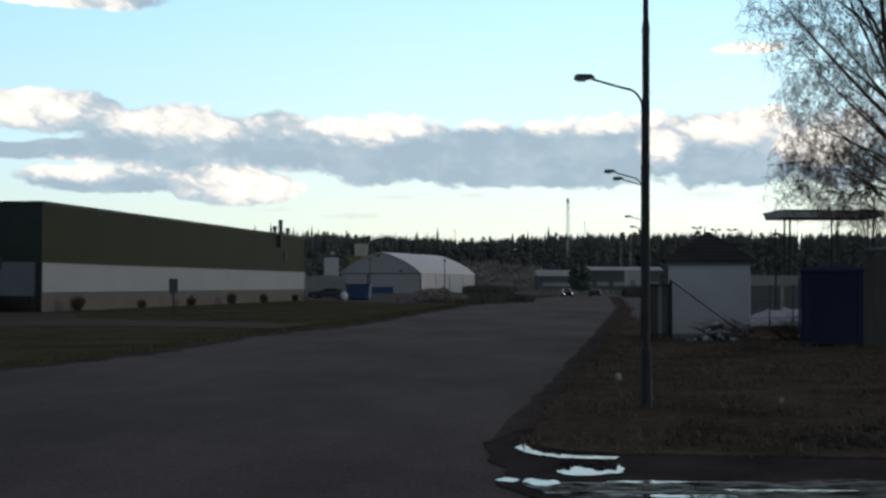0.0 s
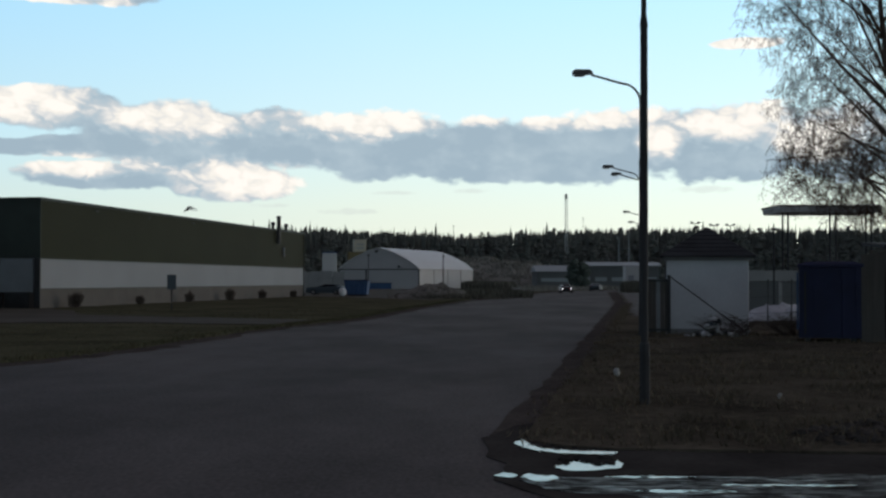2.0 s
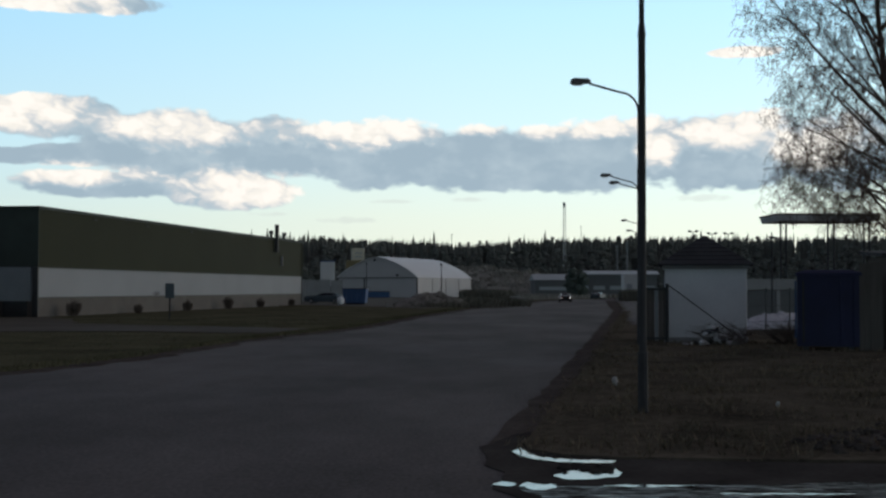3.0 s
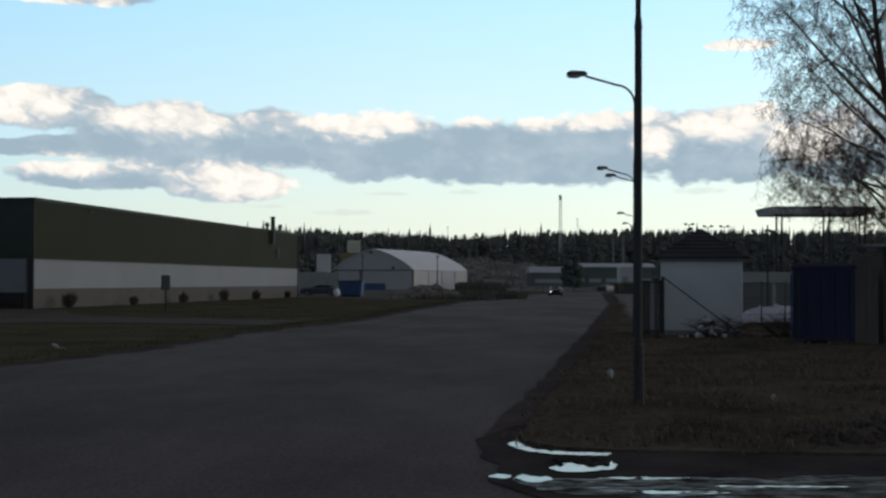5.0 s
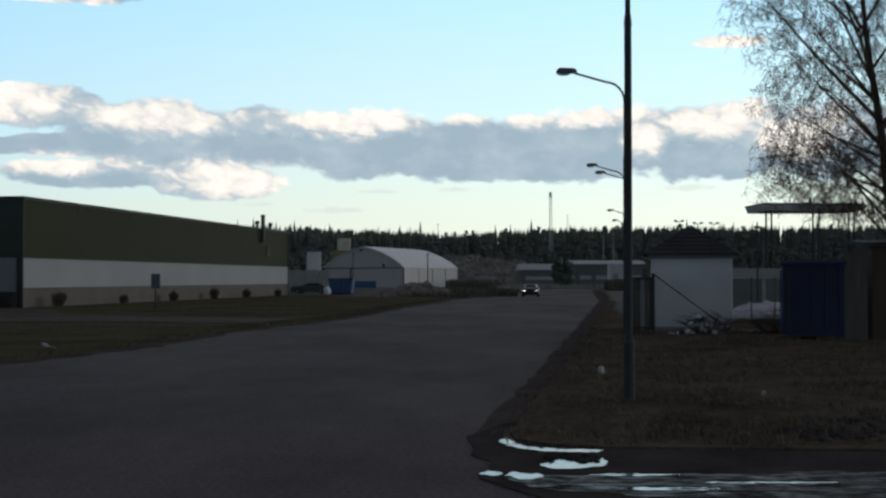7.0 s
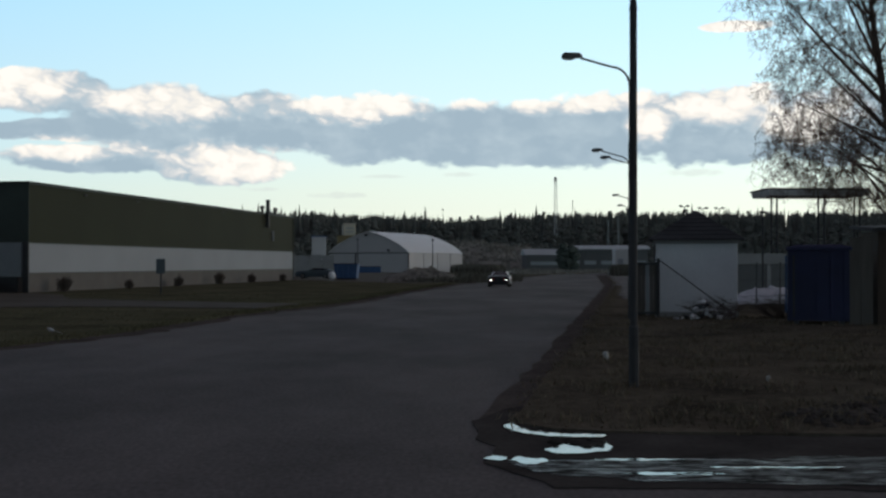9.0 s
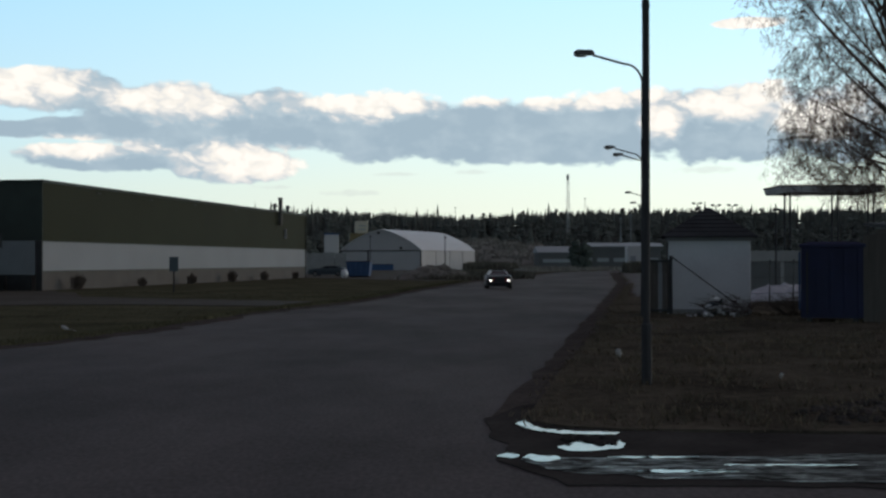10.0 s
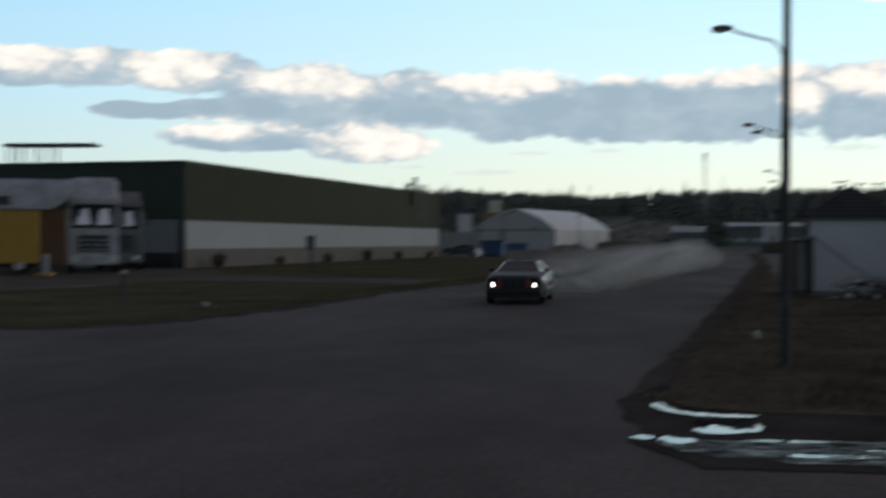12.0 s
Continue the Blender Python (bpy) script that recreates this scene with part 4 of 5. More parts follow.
def bush_shape(rnd, rx, ry, h, stems=26, twigs=5, r=0.012):
    s = Shape()
    for i in range(stems):
        a, q = rnd.uniform(0, 6.28), rnd.random() ** 0.6
        tip = Vector((rx * q * math.cos(a), ry * q * math.sin(a), h * rnd.uniform(0.55, 1.0) * (1.05 - 0.45 * q)))
        root = Vector((tip.x * 0.25, tip.y * 0.25, -0.05))
        mid = (root + tip) / 2 + Vector((tip.x * 0.15, tip.y * 0.15, 0.08 * h))
        s.tube([root, mid, tip], [r, r * 0.8, r * 0.3], 3)
        for j in range(twigs):
            p = mid.lerp(tip, rnd.random())
            e = p + Vector((rnd.uniform(-1, 1) * rx, rnd.uniform(-1, 1) * ry, rnd.uniform(0.1, 0.8) * h)) * 0.32
            s.tube([p, e], [r * 0.6, r * 0.25], 3)
    return s


def tuft(s, rnd, x, y, z, tall, wide):
    """A few thin pointed stalks that lean apart."""
    for j in range(4):
        a, k = rnd.uniform(0, 6.28), tall * rnd.uniform(0.3, 1.0)
        w, dx, dy = wide * rnd.uniform(0.6, 1.5), rnd.uniform(-0.5, 0.5), rnd.uniform(-0.5, 0.5)
        b = len(s.v)
        s.v += [(x + dx - w * math.cos(a), y + dy - w * math.sin(a), z - 0.05), (x + dx + w * math.cos(a), y + dy + w * math.sin(a), z - 0.05), (x + 1.6 * dx, y + 1.6 * dy, z + k)]
        s.f.append((b, b + 1, b + 2))


def build_scrub():
    rnd = random.Random(31)
    # planted shrubs along the warehouse
    for i, (along, sz) in enumerate(((2.7, 0.90), (12.2, 0.60), (21.3, 0.70), (30.3, 0.90), (38.8, 0.75), (48.5, 0.70))):
        x, y = -24.2 + 0.153 * along + 0.988 * 0.9, 71.6 + 0.988 * along - 0.153 * 0.9
        b = thing("shrub", pose(x, y, 0.03), "small dark leafless shrub beside the warehouse wall", "shrub", "shrubs along the warehouse")
        part("branchwork", bush_shape(rnd, 0.55 * sz, 0.5 * sz, 1.15 * sz, 60, 6, 0.02), SHRUB, b)
        lv = Shape()
        for j in range(90):
            a, q = rnd.uniform(0, 6.28), rnd.random() ** 0.6 * 0.5 * sz
            lv.blob(q * math.cos(a), q * math.sin(a), rnd.uniform(0.05, 0.8) * sz, 0.06, 0.06, 0.05, j, 0.4, 5, 3)
        part("foliage", lv, SHRUB, b)
    # low scrub-covered hillock behind the fabric hall
    def hill_height(x, y):
        across = min(1, max(0, (y - 266) / 46))
        ridge = 7.2 * math.exp(-((x - 1.5) / 5.5) ** 2) + 6.0 * math.exp(-((x - 14) / 9.0) ** 4)
        rough = 0.95 + 0.2 * noise.noise(Vector((x * 0.2, y * 0.12, 3))) + 0.12 * noise.noise(Vector((x * 0.7, y * 0.5, 8)))
        return -0.25 + min(ridge, 7.2) * math.sin(math.pi * across) ** 0.8 * rough
    hill = Shape()
    n, m = 60, 18
    rings = []
    for i in range(m + 1):
        rings.append([(-16 + 42 * j / n, 266 + 46 * i / m, hill_height(-16 + 42 * j / n, 266 + 46 * i / m)) for j in range(n + 1)])
    hill.loft(rings, closed=False, caps=False)
    solo("hillock", hill, HAZY_SCRUB, "low grey-green hillock grown with scrub before the wood", "hillock", smooth=True)
    s = Shape()
    for i in range(9000):
        x, y = rnd.uniform(-10, 40), rnd.uniform(188, 292)
        if y < 246 and x > float(np.interp(y, [185, 190, 222, 240], [12.5, 13.5, 26, 44])) - 0.8:
            continue
        if x < max(3, 4.5 + (y - 262) * 0.36) and y < 266 or (y >= 246 and x > 23):
            continue
        z = max(0.0, hill_height(x, y)) if y > 266 else 0.0
        tuft(s, rnd, x, y, z, 0.7 + 0.6 * noise.noise(Vector((x * 0.2, y * 0.1, 5))), 0.2)
    solo("hill_scrub", s, HAZY_SCRUB, "grey-brown leafless scrub on and before the hillock", "scrub", kind="stuff", mend=False)
    d = Shape()
    for i in range(60):
        a, q = rnd.uniform(0, 6.28), rnd.random() ** 0.6
        d.blob(22.6 + 1.7 * q * math.cos(a), 236 + 1.7 * q * math.sin(a), rnd.uniform(0.5, 5.8) * (1.1 - 0.4 * q), 0.75, 0.75, 0.7, i, 0.45, 6, 4)
    j = thing("juniper", pose(0, 0, 0), "dense dark evergreen tree beside the far sheds", "tree")
    part("crown", d, JUNIPER, j)
    part("trunk", Shape().tube([(22.6, 236, -0.1), (22.6, 236, 4.5)], [0.2, 0.06], 6), TWIGS, j)
    hd = Shape()
    for i in range(1200):
        tuft(hd, rnd, rnd.uniform(23.0, 30), rnd.uniform(168, 176), 0.0, 1.8, 0.14)
    solo("roadside_hedge", hd, WEEDS, "low dark hedge beside the far road", "hedge", kind="stuff", mend=False)
    hl = Shape()
    for i in range(2200):
        tuft(hl, rnd, rnd.uniform(1.0, 6.5), rnd.uniform(150, 172), 0.0, 1.7, 0.14)
    solo("roadside_hedge", hl, WEEDS, "low dark hedge beside the yard", "hedge", kind="stuff", mend=False)
    # brushwood at the hut
    b = thing("brushwood", pose(8.1, 37.4, 0.05), "tangle of bare brushwood before the hut", "brushwood")
    part("tangle", bush_shape(rnd, 1.25, 0.4, 0.70, 55, 5, 0.010), SHRUB, b)
    b = thing("brushwood", pose(10.2, 37.8, 0.05), "tangle of bare brushwood beside the container", "brushwood")
    part("tangle", bush_shape(rnd, 1.4, 0.5, 0.7, 80, 5, 0.012), SHRUB, b)
    for i in range(60):
        u, k = rnd.gauss(0, 0.34), rnd.uniform(0.035, 0.10)
        top = 0.50 * math.exp(-(u / 0.32) ** 2) * rnd.random()
        mat, look_of = ((PLASTER, "pale"), (SNOW, "dull white"), (DARK_STEEL, "black"), (RUBBLE, "grey-brown"), (PLASTER, "pale"))[i % 5]
        solo("rubble_lump", Shape().blob(0, 0, k * 0.5 + top, k * rnd.uniform(.8, 2.2), k * 0.8, k * rnd.uniform(.5, 1.2), i, 0.55, 5, 4), mat,
             look_of + " lump of rubble heaped before the hut", "rubble", pose(7.6 + u, 37.15 + rnd.gauss(0, 0.14), 0.03, 0, 0, rnd.uniform(0, 180)), group="rubble lumps")


build_scrub()


def blades(name, label, region, count, tall, seed, mat):
    rnd = random.Random(seed)
    s = Shape()
    for i in range(count):
        x, y = region(rnd)
        a, h, w = rnd.uniform(0, 6.28), tall * rnd.uniform(0.35, 1.0), rnd.uniform(0.006, 0.014) * (1 + y / 25)
        dx, dy = math.cos(a), math.sin(a)
        b = len(s.v)
        lx, ly = rnd.uniform(-.6, .6) * h, rnd.uniform(-.6, .6) * h
        s.v += [(x - dx * w, y - dy * w, 0.02), (x + dx * w, y + dy * w, 0.02), (x + lx, y + ly, h)]
        s.f.append((b, b + 1, b + 2))
    solo(name, s, mat, label, "grass", kind="stuff", mend=False)


def right_region(rnd):
    y = 12.6 + 28 * rnd.random() ** 1.3
    edge = np.interp(y, [12.3, 13.1, 14.4, 17, 24.5, 40], [1.3, 0.75, 0.95, 1.35, 2.5, 4.85])
    return edge + 0.05 + rnd.random() ** 1.1 * (4 + y * 0.36), y


def left_region(rnd):
    y = rnd.uniform(23, 72)
    edge = np.interp(y, [22.5, 25.5, 30.5, 40.6, 54, 74], [-11, -9, -8, -7.1, -4.6, -2.9])
    return edge - 0.15 - rnd.random() * (9 if y < 60 else 17), y


blades("dead_grass", "short brown dead grass on the verge", right_region, 22000, 0.06, 5, BLADES)


def clump_region(rnd):
    k = rnd.randint(0, 420)
    own = random.Random(k)
    x, y = right_region(own)
    return x + rnd.gauss(0, 0.10 + 0.004 * y), y + rnd.gauss(0, 0.22)


blades("grass_clumps", "rough clumps of brown dead grass on the verge", clump_region, 16000, 0.15, 25, BLADES)


def edge_region(points, spread):
    def pick(rnd):
        i = rnd.randint(0, len(points) - 2)
        k = rnd.random()
        (x0, y0), (x1, y1) = points[i], points[i + 1]
        return x0 + (x1 - x0) * k + rnd.gauss(spread, abs(spread)), y0 + (y1 - y0) * k + rnd.gauss(0, 0.15)
    return pick


def dense(points, step):
    out = []
    for (x0, y0), (x1, y1) in zip(points, points[1:]):
        n = max(1, int(math.hypot(x1 - x0, y1 - y0) / step))
        out += [(x0 + (x1 - x0) * j / n, y0 + (y1 - y0) * j / n) for j in range(n)]
    return out + [points[-1]]


blades("edge_grass", "ragged dead grass along the road edge", edge_region(dense(RIGHT_EDGE[3:9], 1.0), 0.16), 5000, 0.07, 15, BLADES)
blades("edge_grass", "ragged dull grass along the road edge", edge_region(dense(LEFT_EDGE[1:9], 1.5), -0.22), 8000, 0.14, 16, TURF)
blades("verge_turf", "short dull green grass on the verge", left_region, 16000, 0.08, 6, TURF)


def birch():
    rnd = random.Random(8)
    b = thing("birch_tree", pose(0, 0, 0), "bare birch with fine drooping twigs", "tree")
    base = Vector((10.35, 28, 0))
    spine = [base, Vector((10.15, 28, 2.4)), Vector((9.95, 28, 4.6)), Vector((9.80, 28, 5.6)), Vector((9.62, 28, 6.8)), Vector((9.48, 28, 8.1)), Vector((9.42, 28, 10)), Vector((9.5, 28, 12.4))]
    radii = [0.17, 0.135, 0.105, 0.088, 0.07, 0.052, 0.036, 0.010]
    part("trunk", Shape().tube(spine, radii, 8), BARK, b)

    def on_spine(z):
        for p, q in zip(spine, spine[1:]):
            if p.z <= z <= q.z:
                return p.lerp(q, (z - p.z) / (q.z - p.z))
        return spine[-1]

    twig, bud = Shape(), Shape()
    nodes = []

    def limb(z, bearing, rise, length, r, bend=0.42):
        """A limb that leaves the stem, rises and bends over at its tip."""
        p = on_spine(z)
        out = Vector((math.cos(bearing), math.sin(bearing), 0))
        pts = []
        for i in range(9):
            k = i / 8
            h = rise * length * (k - bend * k ** 2.4)
            side = Vector((-out.y, out.x, 0)) * (0.02 + 0.19 * bend) * length * math.sin(3.1 * k + z)
            pts.append(p + out * length * k * (1 - 0.12 * k) + Vector((0, 0, h)) + side * k)
        part("limb", Shape().tube(pts, [r * (1 - 0.86 * i / 8) for i in range(9)], 6), BARK, b)
        nodes.extend((q, r * (1 - 0.86 * i / 8)) for i, q in enumerate(pts) if i > 1)

    # limbs that lean out over the verge, then the rest about the stem
    for z, bearing, rise, length, r, bend in ((5.25, 3.10, 1.02, 3.25, 0.052, 0.05), (6.5, 2.9, 2.6, 1.3, 0.038, 0.05), (6.1, 3.4, 1.7, 1.9, 0.036, 0.08), (4.65, 3.0, 1.0, 2.3, 0.040, 0.10),
                                              (4.4, 3.25, 0.42, 2.9, 0.036, 0.20), (4.1, 2.8, 0.75, 2.6, 0.036, 0.12), (3.7, 3.3, 0.30, 2.9, 0.034, 0.30), (2.9, 3.1, 1.15, 1.9, 0.038, 0.10),
                                              (3.3, 2.9, 0.80, 2.5, 0.036, 0.16), (2.5, 3.3, 1.0, 1.7, 0.032, 0.12), (7.2, 3.2, 1.5, 2.3, 0.034, 0.15), (5.7, 2.7, 1.3, 2.3, 0.034, 0.10)):
        limb(z, bearing, rise, length, r, bend)
    for i in range(17):
        z = 2.8 + 7.6 * (i + rnd.random()) / 17
        limb(z, i * 2.4 + rnd.uniform(-.4, .4), 0.6 + 0.14 * (z - 2.8), (3.2 - 0.22 * (z - 3)) * rnd.uniform(0.8, 1.05), 0.038)
    limb(5.0, 0.6, 1.3, 3.0, 0.05)
    nodes.extend((on_spine(z), 0.03) for z in (8.5, 9.2, 10, 10.8, 11.5))
    # fine shoots fill the crown in loose clumps: each grows from the nearest wood below it
    spots = []
    while len(spots) < 5600:
        q = Vector((rnd.uniform(-1, 1), rnd.uniform(-1, 1), rnd.uniform(-1, 1)))
        if q.length > 1:
            continue
        at = Vector((9.9 + 3.9 * q.x, 28 + 3.0 * q.y, 7.2 + 4.9 * q.z))
        rim = float(np.interp(at.z, [3.4, 3.7, 4.3, 4.9, 5.4, 5.8, 6.6, 7.1, 7.5, 8.2, 10], [8.2, 7.4, 7.25, 7.35, 7.6, 7.4, 7.55, 7.4, 6.8, 6.45, 6.6]))
        if at.z < 2.9 + max(0.0, 0.5 * (9.3 - at.x)) or at.x < rim + 0.30 * noise.noise(at * 1.7):
            continue
        if noise.noise(at * 1.15 + Vector((3, 1, 7))) < rnd.uniform(-0.75, 0.22):
            continue
        spots.append(at)
    while len(spots) < 6250:
        at = Vector((rnd.uniform(7.4, 10.6), 28 + rnd.gauss(0, 1.2), rnd.uniform(3.15, 4.8)))
        if at.z > 3.3 + 0.35 * (8.3 - at.x) + 0.25 * noise.noise(at * 2.1):
            spots.append(at)
    spots.sort(key=lambda v: (Vector((9.7, 28, v.z - 0.5)) - v).length)
    grid = np.zeros((len(nodes) + len(spots), 3))
    grid[:len(nodes)] = [tuple(q) for q, r in nodes]
    used = len(nodes)
    for at in spots:
        have = grid[:used]
        d = np.linalg.norm(have - np.array(at), axis=1) + 0.9 * np.clip(have[:, 2] - at.z, 0, None)
        root = Vector(have[int(np.argmin(d))])
        span = at - root
        if span.length > 1.6:
            at = root + span * (1.6 / span.length)
            span = at - root
        mid = root + span * 0.55 + Vector((rnd.uniform(-.06, .06), rnd.uniform(-.06, .06), 0.10 * span.length))
        r = 0.0040 + 0.0045 * span.length
        fall = at + Vector((span.x * 0.15 + rnd.uniform(-.06, .06), span.y * 0.15 + rnd.uniform(-.06, .06), -rnd.uniform(0.06, 0.30)))
        twig.tube([root, mid, at, fall], [r, r * 0.8, r * 0.55, 0.0022], 3)
        grid[used] = at
        used += 1
        for j in range(7):
            q = mid.lerp(at, rnd.random()) if j % 2 else at.lerp(fall, rnd.random())
            e = q + Vector((rnd.uniform(-.17, .17), rnd.uniform(-.17, .17), rnd.uniform(-0.24, 0.06)))
            twig.tube([q, e], [0.0038, 0.0022], 3)
            z = rnd.uniform(0.008, 0.020)
            n = len(bud.v)
            w = Vector((rnd.uniform(-1, 1), rnd.uniform(-1, 1), rnd.uniform(-1, 1))).normalized() * z
            f = Vector((w.y, -w.x, rnd.uniform(-z, z)))
            bud.v += [tuple(e + w), tuple(e + f), tuple(e - w), tuple(e - f)]
            bud.f.append((n, n + 1, n + 2, n + 3))
    part("crown", twig, TWIGS, b, "fine drooping twigs")
    part("last_foliage", bud, BUDS, b, "reddish brown buds and last leaves")


birch()


def floodlight(x, y, h):
    p = thing("floodlight_mast", pose(x, y, 0), "distant floodlight mast above the wood", "mast", "distant floodlights")
    part("shaft", Shape().tube([(0, 0, 0), (0, 0, h)], [0.14, 0.08], 6), GALVANISED, p)
    part("crossbar", Shape().box(0, 0, h - 0.1, 1.6, 0.12, 0.12), GALVANISED, p)
    for s in (-0.7, 0.7):
        part("lamp_head", Shape().blob(s, -0.1, h + 0.15, 0.38, 0.22, 0.2, 2, 0.1), LAMP_SHELL, p)


for fx in (46.5, 50.2, 53.4):
    floodlight(fx, 245, 12.9 if fx < 50 else 12.5)


# ---- vehicles ----
def car_wheel(parent, x, y, r=0.31, w=0.20):
    t = Shape()
    n, rings = 18, []
    for rr, yy in ((r * 0.62, -w / 2), (r * 0.93, -w / 2), (r, -w * 0.32), (r, w * 0.32), (r * 0.93, w / 2), (r * 0.62, w / 2)):
        rings.append([(rr * math.cos(2 * math.pi * k / n), yy, rr * math.sin(2 * math.pi * k / n)) for k in range(n)])
    t.loft(rings, caps=False)
    wheel = part("wheel", t, TYRE, parent, "black tyre", place=pose(x, y, r))
    rim = Shape().loft([[(q * math.cos(2 * math.pi * k / n), yy, q * math.sin(2 * math.pi * k / n)) for k in range(n)] for q, yy in ((r * 0.63, -w * 0.42), (r * 0.60, w * 0.42))])
    for k in range(5):
        a = 2 * math.pi * k / 5
        for yy in (-w * 0.46, w * 0.46):
            rim.box(r * 0.32 * math.cos(a), yy, r * 0.32 * math.sin(a) - 0.05, 0.07, 0.03, 0.1)
    part("rim", rim, RIM, wheel)
    return wheel


def saloon(label, m, paint, flank, name="car", lights="front", nose=None):
    """A boxy two-door saloon, nose along +x, 4.3 m long and 1.66 m wide."""
    c = thing(name, m, label, "car")

    def section(x, zb, zt, wb, wt):
        return [(x, -wb, zb), (x, -wb - 0.015, (zb + zt) / 2), (x, -wt, zt - 0.07), (x, -wt + 0.10, zt), (x, wt - 0.10, zt), (x, wt, zt - 0.07), (x, wb + 0.015, (zb + zt) / 2), (x, wb, zb)]
    body = [(-2.15, 0.36, 0.82, 0.74, 0.72), (-2.08, 0.24, 0.90, 0.79, 0.77), (-1.7, 0.20, 0.93, 0.82, 0.80), (-0.9, 0.18, 0.92, 0.83, 0.81), (0.5, 0.18, 0.89, 0.83, 0.81),
            (1.0, 0.18, 0.87, 0.82, 0.80), (1.75, 0.20, 0.82, 0.80, 0.78), (2.05, 0.24, 0.77, 0.77, 0.75), (2.14, 0.34, 0.72, 0.74, 0.72)]
    part("body", Shape().loft([section(*s) for s in body]), paint, c)
    part("bonnet", Shape().loft([[(x, -w, z), (x, w, z), (x, w, z + 0.02), (x, -w, z + 0.02)] for x, w, z in ((0.72, 0.68, 0.885), (1.4, 0.67, 0.855), (2.0, 0.63, 0.782))]), paint, c, "dark bonnet")
    cabin = [(-1.60, 0.91, 0.66), (-1.02, 1.13, 0.47), (-0.75, 1.155, 0.47), (-0.1, 1.165, 0.475), (0.08, 1.15, 0.47), (0.74, 0.88, 0.65)]
    part("cabin", Shape().loft([[(x, -0.68, 0.87), (x, -w, z), (x, w, z), (x, 0.68, 0.87)] for x, z, w in cabin]), CAR_GLASS, c, "dark windows")
    part("roof_panel", Shape().loft([[(x, -w, z), (x, -w + 0.06, z + 0.035), (x, w - 0.06, z + 0.035), (x, w, z)] for x, w, z in ((-1.04, 0.475, 1.125), (-0.4, 0.495, 1.16), (0.08, 0.485, 1.145))]), paint, c)
    part("windscreen", Shape().loft([[(0.76, -0.58, 0.90), (0.76, 0.58, 0.90), (0.14, 0.41, 1.14), (0.14, -0.41, 1.14)], [(0.775, -0.58, 0.91), (0.775, 0.58, 0.91), (0.155, 0.41, 1.15), (0.155, -0.41, 1.15)]]), CAR_GLASS, c)
    for s in (-1, 1):
        part("front_pillar", Shape().tube([(0.76, s * 0.65, 0.88), (0.10, s * 0.465, 1.155)], 0.024, 5), flank, c)
        part("rear_pillar", Shape().tube([(-1.58, s * 0.65, 0.90), (-1.04, s * 0.47, 1.145)], 0.07, 5), flank, c)
        part("door_pillar", Shape().tube([(-0.45, s * 0.67, 0.90), (-0.45, s * 0.50, 1.16)], 0.03, 5), flank, c)
        part("roof_rail", Shape().tube([(0.10, s * 0.475, 1.155), (-1.04, s * 0.475, 1.145)], 0.03, 5), flank, c)
        part("mirror", Shape().blob(0.58, s * 0.80, 0.93, 0.06, 0.08, 0.06, 1, 0.05), paint, c)
        lamp = part("headlight", Shape().tube([(2.11, s * 0.58, 0.55), (2.165, s * 0.58, 0.55)], [0.056, 0.052], 14), HEADLIGHT if lights == "front" else LAMP_BOWL, c, "glowing round headlight" if lights == "front" else "")
        part("lamp_ring", Shape().tube([(2.08, s * 0.58, 0.55), (2.15, s * 0.58, 0.55)], [0.14, 0.125], 14), CAR_DARK, lamp)
        part("taillight", Shape().box(-2.15, s * 0.58, 0.66, 0.06, 0.3, 0.14), CAR_MAROON, c)
        part("indicator", Shape().box(2.14, s * 0.63, 0.42, 0.05, 0.16, 0.07), CAR_RED, c)
        part("door_panel", Shape().loft([[(x, s * w, z0), (x, s * (w + 0.014), (z0 + z1) / 2), (x, s * (w - 0.02), z1)] for x, w, z0, z1 in ((-2.0, 0.80, 0.42, 0.86), (-0.9, 0.845, 0.36, 0.90), (0.5, 0.845, 0.36, 0.88), (1.6, 0.822, 0.60, 0.80), (1.98, 0.79, 0.62, 0.74))], closed=False, caps=False), flank, c)
        part("flank_stripe", Shape().box(-0.1, s * 0.862, 0.48, 2.0, 0.012, 0.12), nose or paint, c)
    for s in (-1, 1):
        part("front_corner", Shape().box(2.10, s * 0.60, 0.34, 0.10, 0.26, 0.17, chamfer=0.02), CAR_RED if nose else paint, c)
    part("grille", Shape().box(2.13, 0, 0.52, 0.06, 0.94, 0.2), CAR_DARK, c)
    part("bumper", Shape().box(2.16, 0, 0.33, 0.14, 1.5, 0.14, chamfer=0.03), CAR_DARK, c)
    part("nose_band", Shape().box(2.13, 0, 0.67, 0.08, 1.42, 0.07), paint, c)
    for s in (-1, 1):
        part("nose_patch", Shape().box(2.165, s * 0.40, 0.46, 0.02, 0.10, 0.26), nose or paint, c, "red patch beside the lamp" if nose else "")
    part("air_dam", Shape().box(2.08, 0, 0.17, 0.1, 1.3, 0.14), CAR_DARK, c)
    part("rear_bumper", Shape().box(-2.15, 0, 0.36, 0.12, 1.5, 0.14, chamfer=0.03), CAR_DARK, c)
    for i in range(4):
        part("grille_bar", Shape().box(2.165, -0.3 + 0.2 * i, 0.53, 0.02, 0.03, 0.17), DARK_STEEL, c)
    wheels = [car_wheel(c, x, s * 0.735, 0.29) for x in (1.32, -1.30) for s in (-1, 1)]
    return c, wheels


rally_car, rally_wheels = saloon("dark rally saloon with white flanks and lit headlights on the road", pose(14, 170, 0, 0, 0, 260) @ Matrix.Scale(0.95, 4), CAR_DARK, CAR_WHITE, "rally_car", "front", CAR_RED)
